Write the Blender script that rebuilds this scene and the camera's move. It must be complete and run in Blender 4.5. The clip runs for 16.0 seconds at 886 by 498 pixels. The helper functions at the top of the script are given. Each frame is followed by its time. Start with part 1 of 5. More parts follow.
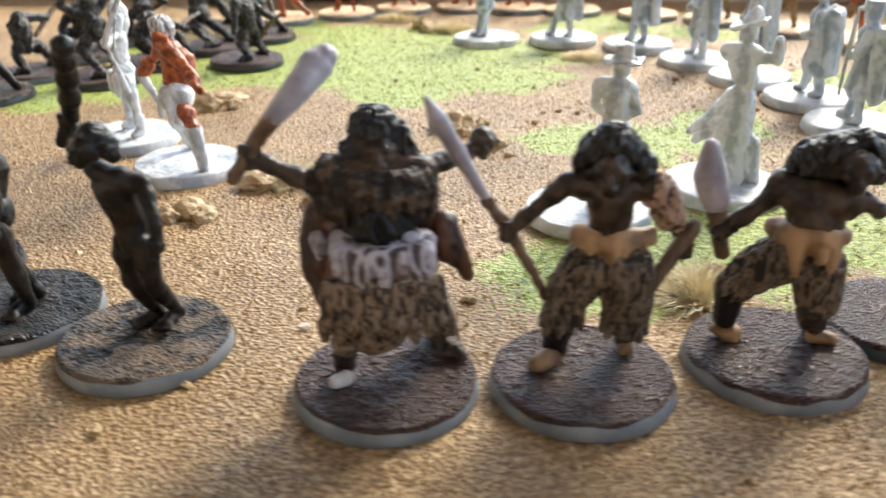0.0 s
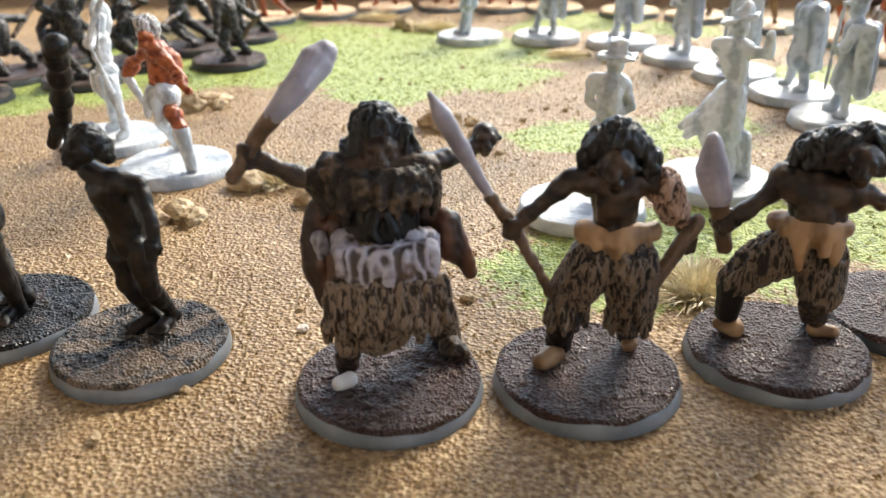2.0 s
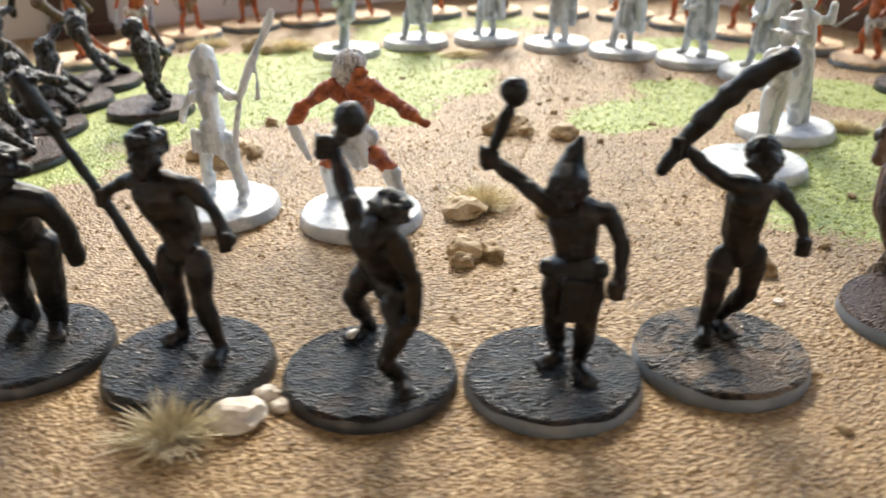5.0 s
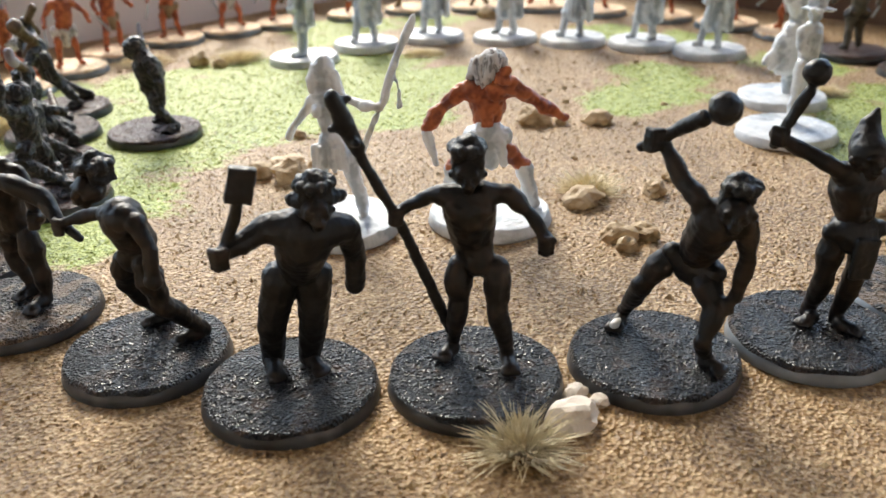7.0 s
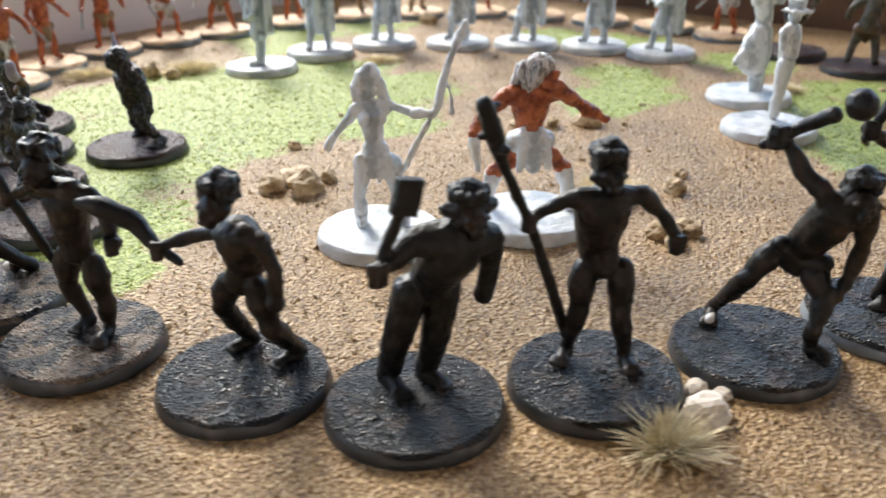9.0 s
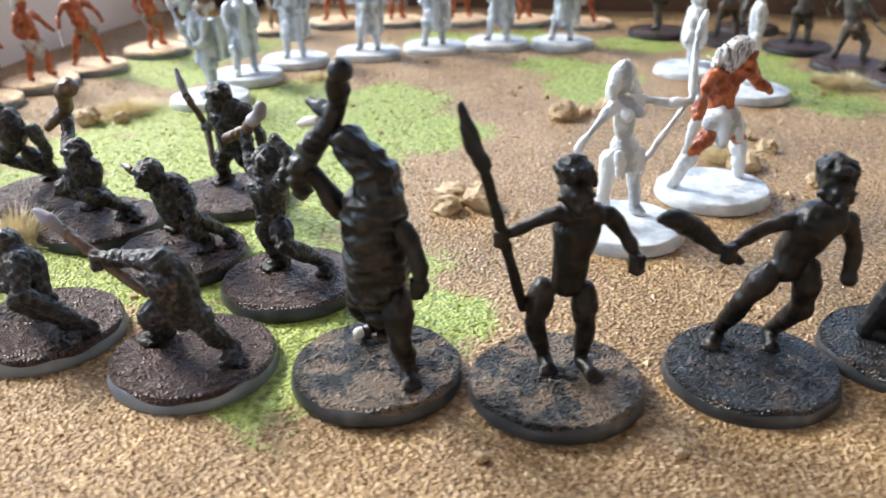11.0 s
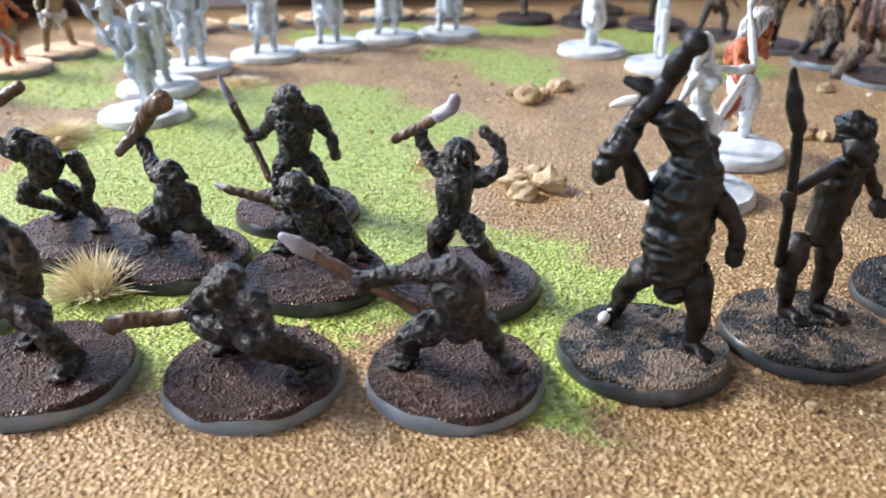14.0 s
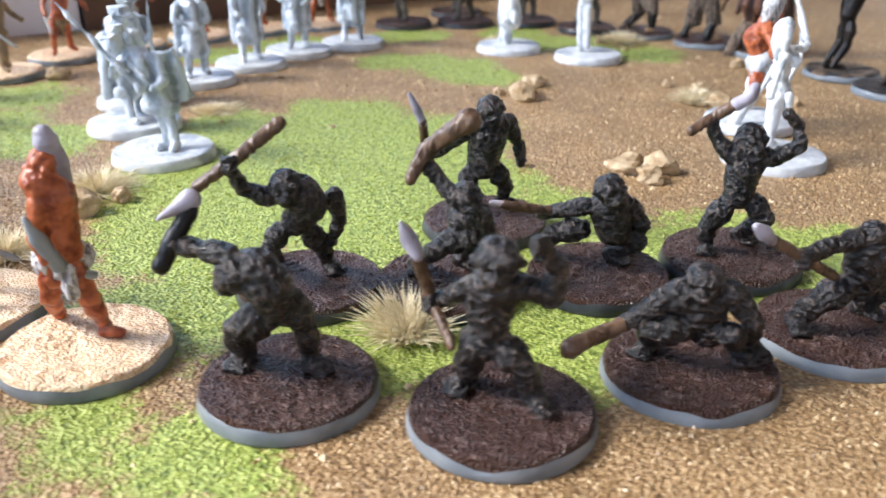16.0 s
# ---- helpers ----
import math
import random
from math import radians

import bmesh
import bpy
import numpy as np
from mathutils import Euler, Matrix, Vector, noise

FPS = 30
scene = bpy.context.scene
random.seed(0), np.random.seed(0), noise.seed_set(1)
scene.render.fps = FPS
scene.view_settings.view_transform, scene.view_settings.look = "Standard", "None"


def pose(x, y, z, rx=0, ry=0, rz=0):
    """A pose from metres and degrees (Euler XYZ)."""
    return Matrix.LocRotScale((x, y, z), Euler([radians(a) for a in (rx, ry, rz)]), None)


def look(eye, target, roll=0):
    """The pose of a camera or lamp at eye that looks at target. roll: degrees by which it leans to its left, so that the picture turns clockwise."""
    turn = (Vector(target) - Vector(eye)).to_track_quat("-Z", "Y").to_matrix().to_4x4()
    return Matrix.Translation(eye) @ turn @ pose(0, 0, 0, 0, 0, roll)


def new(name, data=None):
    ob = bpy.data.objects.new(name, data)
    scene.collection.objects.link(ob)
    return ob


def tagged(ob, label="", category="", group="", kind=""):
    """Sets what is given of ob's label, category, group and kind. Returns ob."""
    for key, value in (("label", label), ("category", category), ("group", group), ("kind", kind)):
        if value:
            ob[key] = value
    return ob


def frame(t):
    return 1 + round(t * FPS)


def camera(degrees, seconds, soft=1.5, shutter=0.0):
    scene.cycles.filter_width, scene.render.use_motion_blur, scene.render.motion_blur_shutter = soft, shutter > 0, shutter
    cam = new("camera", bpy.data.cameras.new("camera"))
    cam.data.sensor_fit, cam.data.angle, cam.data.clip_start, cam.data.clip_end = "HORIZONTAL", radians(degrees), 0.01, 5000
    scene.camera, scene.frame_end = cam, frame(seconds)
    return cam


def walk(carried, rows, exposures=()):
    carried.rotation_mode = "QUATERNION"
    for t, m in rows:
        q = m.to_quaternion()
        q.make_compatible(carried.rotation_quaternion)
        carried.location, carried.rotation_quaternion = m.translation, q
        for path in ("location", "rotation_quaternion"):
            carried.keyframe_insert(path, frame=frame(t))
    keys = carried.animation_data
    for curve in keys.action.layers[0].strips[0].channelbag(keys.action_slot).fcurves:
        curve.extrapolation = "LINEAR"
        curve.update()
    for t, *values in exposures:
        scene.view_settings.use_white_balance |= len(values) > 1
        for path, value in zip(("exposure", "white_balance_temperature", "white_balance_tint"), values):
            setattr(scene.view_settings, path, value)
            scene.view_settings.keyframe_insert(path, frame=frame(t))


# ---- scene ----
CM = 0.01          # the plan below is in centimetres


def cm_look(eye, target, roll):
    return look([a * CM for a in eye], [a * CM for a in target], roll)


cam = camera(55.0, 16.0, soft=1.6, shutter=0.45)
PATH = [
    (0, (0.209, 3.725, 6.607), (-0.017, 5.519, 5.752), -0.8),
    (0.5, (-2.044, 3.58, 6.662), (-2.098, 5.384, 5.802), -1.0),
    (1, (-2.112, 3.613, 6.672), (-2.144, 5.419, 5.814), -1.0),
    (1.5, (-1.756, 3.617, 6.666), (-1.806, 5.424, 5.81), -1.1),
    (2, (-0.125, 3.792, 6.542), (-0.299, 5.591, 5.686), -0.9),
    (2.5, (-0.069, 3.803, 6.558), (-0.25, 5.602, 5.703), -0.9),
    (3, (-2.257, 3.665, 6.679), (-2.275, 5.471, 5.821), -1.2),
    (3.5, (-4.869, 3.757, 6.686), (-4.69, 5.558, 5.834), -1.1),
    (4, (-7.735, 4.212, 6.769), (-7.347, 5.977, 5.911), -1.1),
    (4.4, (-9.925, 4.758, 6.804), (-9.369, 6.479, 5.95), -0.9),
    (4.5, (-10.574, 4.954, 6.795), (-9.966, 6.659, 5.945), -0.8),
    (5, (-13.858, 6.426, 6.819), (-13.008, 8.022, 5.965), -0.9),
    (7.3, (-19.512, 10.445, 6.991), (-18.247, 11.734, 6.133), -0.9),
    (7.4, (-19.528, 10.471, 6.98), (-18.254, 11.752, 6.123), -0.7),
    (7.5, (-19.467, 10.461, 6.975), (-18.194, 11.741, 6.115), -0.7),
    (8, (-19.451, 10.464, 6.995), (-18.174, 11.741, 6.135), -0.7),
    (8.5, (-20.191, 11.236, 7.016), (-18.86, 12.456, 6.155), -0.8),
    (9, (-21.506, 12.868, 6.982), (-20.078, 13.976, 6.125), -0.5),
    (9.5, (-23.007, 15.095, 6.813), (-21.46, 16.04, 5.969), 0.5),
    (10, (-24.86, 18.59, 6.897), (-23.169, 19.239, 6.033), 1.1),
    (10.2, (-25.414, 19.815, 6.916), (-23.71, 20.42, 6.064), 0.2),
    (12.3, (-26.534, 29.586, 6.833), (-24.724, 29.42, 5.997), 0.4),
    (12.5, (-26.448, 30.396, 6.81), (-24.643, 30.187, 5.974), -0.1),
    (13, (-26.383, 30.572, 6.836), (-24.585, 30.323, 5.998), -0.0),
    (13.5, (-26.197, 30.865, 6.676), (-24.4, 30.626, 5.831), -0.3),
    (14, (-26.128, 31.228, 6.637), (-24.337, 30.944, 5.793), -0.1),
    (14.5, (-25.73, 33.431, 6.717), (-23.968, 33.0, 5.876), -0.5),
    (15, (-24.807, 36.46, 6.653), (-23.111, 35.803, 5.822), -0.1),
    (15.2, (-24.436, 37.508, 6.636), (-22.767, 36.78, 5.808), -0.2),
    (15.5, (-23.797, 38.683, 6.658), (-22.169, 37.873, 5.826), -0.2),
    (16, (-22.72, 40.654, 6.637), (-21.179, 39.685, 5.807), 0.2),
]
cam.data.dof.use_dof = True
cam.data.dof.focus_distance, cam.data.dof.aperture_fstop = 0.137, 36.0
walk(cam, [(t, cm_look(e, g, r)) for t, e, g, r in PATH],
     exposures=((0, 2.15, 6700, 6), (5, 2.0, 6750, 6), (8, 1.85, 6400, 7), (12.5, 2.1, 6000, 8), (16, 1.85, 5850, 11)))

# ---- light: sky and a broad sun through two wide windows of the added room ----
world = bpy.data.worlds.new("world")
scene.world = world
world.use_nodes = True
sky = world.node_tree.nodes.new("ShaderNodeTexSky")
sky.sky_type = "NISHITA"
sky.sun_disc = False
sky.sun_elevation, sky.sun_rotation = radians(43), radians(32)
world.node_tree.links.new(sky.outputs[0], world.node_tree.nodes["Background"].inputs[0])
world.node_tree.nodes["Background"].inputs[1].default_value = 0.15
sun_data = bpy.data.lights.new("sun", "SUN")
sun_data.energy, sun_data.angle, sun_data.color = 3.6, radians(28), (1.0, 0.93, 0.83)
sun = new("sun", sun_data)
sun.matrix_world = look((0.53, 0.85, 0.93), (0, 0, 0))


# ---- materials ----
def material(name, colour, colour2=None, scale=300.0, rough=0.6, bump=0.3, bump_scale=1500.0, grain=0.0002, stain=None, stain_at=0.55, spec=0.5, ridge=None, grit=0.0, strand=False):
    """Paint or stone with a fine grain, a second tone in patches and a relief."""
    m = bpy.data.materials.new(name)
    m.use_nodes = True
    n, l = m.node_tree.nodes, m.node_tree.links
    b = n["Principled BSDF"]
    b.inputs["Roughness"].default_value = rough
    b.inputs["Specular IOR Level"].default_value = spec
    co = n.new("ShaderNodeTexCoord").outputs["Object"]
    t1 = n.new("ShaderNodeTexNoise")
    t1.inputs["Scale"].default_value, t1.inputs["Detail"].default_value = scale, 5
    along = co
    if strand:
        stretch = n.new("ShaderNodeMapping")
        stretch.inputs["Scale"].default_value = (1.0, 1.0, 0.24)
        l.new(co, stretch.inputs["Vector"])
        along = stretch.outputs["Vector"]
        t1.inputs["Detail"].default_value, t1.inputs["Distortion"].default_value = 2, 0.8
    l.new(along, t1.inputs["Vector"])
    ramp = n.new("ShaderNodeValToRGB")
    ramp.color_ramp.elements[0].position, ramp.color_ramp.elements[1].position = 0.35, 0.65
    ramp.color_ramp.elements[0].color = (*colour, 1)
    ramp.color_ramp.elements[1].color = (*(colour2 or [c * 1.4 for c in colour]), 1)
    fac = t1.outputs["Fac"]
    if ridge:
        # second tone drybrushed on the cast's raised strands and folds; primer: crease shade in colour
        at = n.new("ShaderNodeAttribute")
        at.attribute_name = "ridge"
        add = n.new("ShaderNodeMath")
        add.operation = "MULTIPLY_ADD"
        add.inputs[1].default_value = 1.4 if strand else 0.5
        l.new(t1.outputs["Fac"], add.inputs[0])
        part_of = n.new("ShaderNodeMath")
        part_of.operation = "MULTIPLY"
        part_of.inputs[1].default_value = 0.4 if strand else 1.0
        l.new(at.outputs["Fac"], part_of.inputs[0])
        l.new(part_of.outputs[0], add.inputs[2])
        fac = add.outputs[0]
        ramp.color_ramp.elements[0].position, ramp.color_ramp.elements[1].position = ridge[0] , ridge[1]
    l.new(fac, ramp.inputs["Fac"])
    out = ramp.outputs["Color"]
    if stain:
        t3 = n.new("ShaderNodeTexNoise")
        t3.inputs["Scale"].default_value, t3.inputs["Detail"].default_value = scale * 0.35, 4
        l.new(co, t3.inputs["Vector"])
        r3 = n.new("ShaderNodeValToRGB")
        r3.color_ramp.elements[0].position, r3.color_ramp.elements[1].position = stain_at, stain_at + 0.08
        l.new(t3.outputs["Fac"], r3.inputs["Fac"])
        mix = n.new("ShaderNodeMixRGB")
        l.new(r3.outputs["Color"], mix.inputs["Fac"])
        l.new(out, mix.inputs["Color1"])
        mix.inputs["Color2"].default_value = (*stain, 1)
        out = mix.outputs["Color"]
    l.new(out, b.inputs["Base Color"])
    t2 = n.new("ShaderNodeTexNoise")
    t2.inputs["Scale"].default_value, t2.inputs["Detail"].default_value = bump_scale, 4
    l.new(along, t2.inputs["Vector"])
    bp = n.new("ShaderNodeBump")
    bp.inputs["Strength"].default_value, bp.inputs["Distance"].default_value = bump, grain
    l.new(t2.outputs["Fac"], bp.inputs["Height"])
    normal = bp.outputs["Normal"]
    if grit:
        v = n.new("ShaderNodeTexVoronoi")
        v.inputs["Scale"].default_value = 2300
        l.new(co, v.inputs["Vector"])
        bp3 = n.new("ShaderNodeBump")
        bp3.inputs["Strength"].default_value, bp3.inputs["Distance"].default_value = 1.0, grit
        l.new(v.outputs["Distance"], bp3.inputs["Height"])
        l.new(normal, bp3.inputs["Normal"])
        normal = bp3.outputs["Normal"]
    l.new(normal, b.inputs["Normal"])
    return m


M = {
    "skin": material("dark_skin_paint", (0.0045, 0.0036, 0.0031), (0.024, 0.016, 0.0115), 420, 0.46, 0.5, 1300, spec=0.3, ridge=(0.68, 1.1)),
    "brown": material("dark_brown_skin_paint", (0.009, 0.006, 0.0047), (0.062, 0.037, 0.025), 420, 0.42, 0.5, 1300, spec=0.38, ridge=(0.58, 1.05)),
    "hair": material("black_gloss_paint", (0.003, 0.003, 0.004), (0.020, 0.022, 0.029), 1700, 0.33, 1.0, 1700, 0.0005, spec=0.5, ridge=(1.0, 1.25), strand=True),
    "curls": material("black_curly_hair_paint", (0.0026, 0.0026, 0.0033), (0.012, 0.012, 0.014), 700, 0.42, 0.8, 1500, 0.0004, spec=0.35, ridge=(0.8, 1.15)),
    "hairy": material("black_hide_paint", (0.004, 0.0036, 0.0036), (0.020, 0.016, 0.014), 600, 0.40, 0.6, 1700, spec=0.38, ridge=(0.9, 1.25)),
    "black": material("matt_black_paint", (0.0035, 0.0035, 0.0042), (0.009, 0.0085, 0.0085), 400, 0.45, 0.5, 1400, spec=0.32),
    "ape": material("dark_ape_paint", (0.0055, 0.0045, 0.0045), (0.070, 0.053, 0.045), 1600, 0.32, 1.0, 1900, 0.0006, spec=0.5, ridge=(0.88, 1.22)),
    "wood": material("brown_wood_paint", (0.060, 0.032, 0.017), (0.135, 0.078, 0.043), 500, 0.45, 0.5, 1100),
    "grey": material("stone_grey_paint", (0.22, 0.20, 0.23), (0.40, 0.37, 0.42), 260, 0.5, 0.3, 700),
    "blade": material("steel_grey_paint", (0.20, 0.22, 0.21), (0.30, 0.32, 0.31), 260, 0.4, 0.2, 700),
    "hide": material("tan_hide_paint", (0.20, 0.112, 0.052), (0.37, 0.23, 0.12), 260, 0.55, 0.4, 900, ridge=(0.5, 1.0)),
    "hide2": material("brown_hide_paint", (0.012, 0.008, 0.006), (0.095, 0.062, 0.04), 1500, 0.5, 0.9, 1700, 0.0005, spec=0.35, ridge=(0.75, 1.2)),
    "pelt": material("rosy_pelt_paint", (0.05, 0.027, 0.019), (0.38, 0.25, 0.185), 1900, 0.55, 1.0, 1900, 0.0006, spec=0.3, ridge=(0.85, 1.1), strand=True),
    "cloak": material("red_brown_cloak_paint", (0.022, 0.009, 0.006), (0.11, 0.046, 0.026), 300, 0.45, 0.5, 900, ridge=(0.5, 1.1), stain=(0.42, 0.38, 0.42), stain_at=0.66),
    "fur": material("grey_brown_fur_paint", (0.034, 0.022, 0.016), (0.25, 0.185, 0.132), 2600, 0.55, 1.0, 2600, 0.0007, spec=0.3, ridge=(0.85, 1.2), strand=True),
    "fur_dark": material("dark_brown_fur_paint", (0.013, 0.010, 0.0085), (0.19, 0.138, 0.098), 2600, 0.5, 1.0, 2600, 0.0007, spec=0.35, ridge=(0.90, 1.22), strand=True),
    "furw": material("white_fur_paint", (0.06, 0.043, 0.038), (0.38, 0.36, 0.41), 500, 0.5, 0.8, 900, 0.0003, stain=(0.12, 0.07, 0.045), stain_at=0.56, ridge=(0.72, 1.05)),
    "white": material("bare_white_plastic", (0.52, 0.49, 0.46), (0.68, 0.66, 0.63), 260, 0.45, 0.2, 700),
    # both primers: the darker first tone paints shade into the creases
    "prim": material("pale_grey_primer", (0.40, 0.43, 0.45), (0.68, 0.70, 0.71), 500, 0.45, 0.5, 1200, ridge=(0.42, 0.85)),
    "prim_blue": material("pale_blue_grey_primer", (0.30, 0.345, 0.395), (0.56, 0.61, 0.66), 420, 0.45, 0.5, 1200, ridge=(0.42, 0.9)),
    "hairg": material("grey_hair_paint", (0.20, 0.185, 0.18), (0.60, 0.58, 0.57), 1700, 0.5, 1.0, 1700, 0.0004, ridge=(0.8, 1.1), strand=True),
    "orange": material("orange_brown_paint", (0.19, 0.036, 0.012), (0.47, 0.135, 0.048), 900, 0.40, 0.6, 1300, spec=0.4, ridge=(0.5, 1.0)),
    "khaki": material("khaki_paint", (0.14, 0.09, 0.045), (0.27, 0.19, 0.10), 260, 0.5, 0.4, 700),
    "soldier": material("dark_olive_paint", (0.035, 0.03, 0.024), (0.11, 0.09, 0.065), 300, 0.5, 0.5, 800),
    "rim": material("grey_base_rim", (0.135, 0.155, 0.175), (0.23, 0.255, 0.275), 160, 0.4, 0.3, 900, stain=(0.30, 0.29, 0.28), stain_at=0.66),
    "rim_black": material("black_base_rim", (0.018, 0.02, 0.023), (0.055, 0.06, 0.066), 160, 0.36, 0.3, 900, stain=(0.16, 0.16, 0.16), stain_at=0.62),
    "mud": material("wet_mud_paint", (0.052, 0.0215, 0.0130), (0.125, 0.076, 0.062), 900, 0.38, 0.9, 1500, 0.0005, spec=0.4, ridge=(0.80, 1.15), grit=0.0007),
    "ash": material("black_ash_paint", (0.0045, 0.0045, 0.0052), (0.034, 0.031, 0.031), 900, 0.33, 0.9, 1500, 0.0006, stain=(0.058, 0.038, 0.027), stain_at=0.55, spec=0.5, ridge=(0.75, 1.2), grit=0.0009),
    "dust": material("dusty_black_paint", (0.010, 0.009, 0.008), (0.10, 0.082, 0.068), 700, 0.42, 0.9, 1500, 0.0006, stain=(0.20, 0.142, 0.095), stain_at=0.48, spec=0.38, ridge=(0.7, 1.1), grit=0.0008),
    "snow": material("white_base_paint", (0.46, 0.49, 0.51), (0.66, 0.68, 0.70), 300, 0.5, 0.7, 1200, 0.0003, stain=(0.34, 0.38, 0.42), stain_at=0.57),
    "sandbase": material("cream_sand_paint", (0.62, 0.40, 0.22), (0.84, 0.66, 0.45), 700, 0.6, 0.8, 1400, 0.0003, stain=(0.36, 0.15, 0.055), stain_at=0.66, grit=0.0003),
    "rock": material("ochre_rock", (0.28, 0.18, 0.08), (0.58, 0.45, 0.28), 260, 0.7, 0.7, 700, 0.0004),
    "rock_pale": material("pale_rock", (0.55, 0.48, 0.40), (0.74, 0.67, 0.58), 260, 0.7, 0.5, 700, 0.0003),
    "straw": material("dry_straw", (0.62, 0.51, 0.30), (0.86, 0.78, 0.56), 500, 0.7, 0.2, 900),
    "wall": material("white_wall_paint", (0.70, 0.67, 0.66), (0.76, 0.73, 0.72), 9, 0.7, 0.2, 300),
    "panel": material("brown_wood_panel", (0.075, 0.036, 0.018), (0.16, 0.08, 0.04), 30, 0.5, 0.3, 200),
    "maroon": material("dark_maroon_wood", (0.022, 0.006, 0.005), (0.04, 0.012, 0.009), 40, 0.35, 0.2, 300),
    "floor": material("wooden_floor", (0.16, 0.09, 0.05), (0.26, 0.16, 0.09), 6, 0.5, 0.2, 60),
}


def ground_material():
    m = bpy.data.materials.new("sand_and_flock")
    m.use_nodes = True
    n, l = m.node_tree.nodes, m.node_tree.links
    b = n["Principled BSDF"]
    co = n.new("ShaderNodeTexCoord").outputs["Object"]

    def noise_tex(scale, detail=4):
        t = n.new("ShaderNodeTexNoise")
        t.inputs["Scale"].default_value, t.inputs["Detail"].default_value = scale, detail
        l.new(co, t.inputs["Vector"])
        return t.outputs["Fac"]

    def ramp(fac, *stops):
        r = n.new("ShaderNodeValToRGB")
        e = r.color_ramp.elements
        e[0].position, e[0].color = stops[0][0], (*stops[0][1], 1)
        e[1].position, e[1].color = stops[-1][0], (*stops[-1][1], 1)
        for p, c in stops[1:-1]:
            x = e.new(p)
            x.color = (*c, 1)
        l.new(fac, r.inputs["Fac"])
        return r.outputs["Color"]

    def mixed(fac, a, c, mode="MIX"):
        x = n.new("ShaderNodeMixRGB")
        x.blend_type = mode
        if isinstance(fac, float):
            x.inputs["Fac"].default_value = fac
        else:
            l.new(fac, x.inputs["Fac"])
        l.new(a, x.inputs["Color1"])
        l.new(c, x.inputs["Color2"])
        return x.outputs["Color"]

    v = n.new("ShaderNodeTexVoronoi")
    v.inputs["Scale"].default_value = 1500
    l.new(co, v.inputs["Vector"])
    sand = ramp(noise_tex(1100, 3), (0.30, (0.155, 0.088, 0.034)), (0.5, (0.33, 0.21, 0.095)), (0.72, (0.60, 0.45, 0.26)))
    broad = ramp(noise_tex(38, 5), (0.3, (0.70, 0.66, 0.60)), (0.7, (1.12, 1.10, 1.08)))
    sand = mixed(1.0, sand, broad, "MULTIPLY")
    green = ramp(noise_tex(800, 4), (0.30, (0.10, 0.142, 0.016)), (0.5, (0.29, 0.355, 0.065)), (0.72, (0.47, 0.53, 0.16)))
    at = n.new("ShaderNodeAttribute")
    at.attribute_name = "flock"
    add = n.new("ShaderNodeMath")
    add.operation = "ADD"
    l.new(at.outputs["Fac"], add.inputs[0])
    sc = n.new("ShaderNodeMath")
    sc.operation = "MULTIPLY_ADD"
    sc.inputs[1].default_value, sc.inputs[2].default_value = 0.9, -0.45
    l.new(noise_tex(420, 3), sc.inputs[0])
    l.new(sc.outputs[0], add.inputs[1])
    edge = ramp(add.outputs[0], (0.34, (0, 0, 0)), (0.66, (1, 1, 1)))
    l.new(mixed(edge, sand, green), b.inputs["Base Color"])
    b.inputs["Roughness"].default_value = 0.5
    b.inputs["Specular IOR Level"].default_value = 0.4
    bp = n.new("ShaderNodeBump")
    bp.inputs["Strength"].default_value, bp.inputs["Distance"].default_value = 1.0, 0.00045
    l.new(v.outputs["Distance"], bp.inputs["Height"])
    bp2 = n.new("ShaderNodeBump")
    bp2.inputs["Strength"].default_value, bp2.inputs["Distance"].default_value = 0.4, 0.0004
    l.new(noise_tex(900, 4), bp2.inputs["Height"])
    l.new(bp.outputs["Normal"], bp2.inputs["Normal"])
    l.new(bp2.outputs["Normal"], b.inputs["Normal"])
    return m


# ---- setting ----
def mesh_object(name, bm, mats, parent=None):
    me = bpy.data.meshes.new(name)
    bm.to_mesh(me)
    bm.free()
    for x in mats:
        me.materials.append(M[x] if isinstance(x, str) else x)
    ob = new(name, me)
    if parent:
        ob.parent = parent
    return ob


def box(bm, x0, y0, z0, x1, y1, z1, bevel=0.0):
    r = bmesh.ops.create_cube(bm, size=1.0)
    for p in r["verts"]:
        p.co = Vector((x0 + (x1 - x0) * (p.co.x + 0.5), y0 + (y1 - y0) * (p.co.y + 0.5), z0 + (z1 - z0) * (p.co.z + 0.5))) * CM
    if bevel:
        edges = {e for p in r["verts"] for e in p.link_edges}
        bmesh.ops.bevel(bm, geom=list(edges), offset=bevel * CM, segments=2, affect="EDGES", profile=0.5)


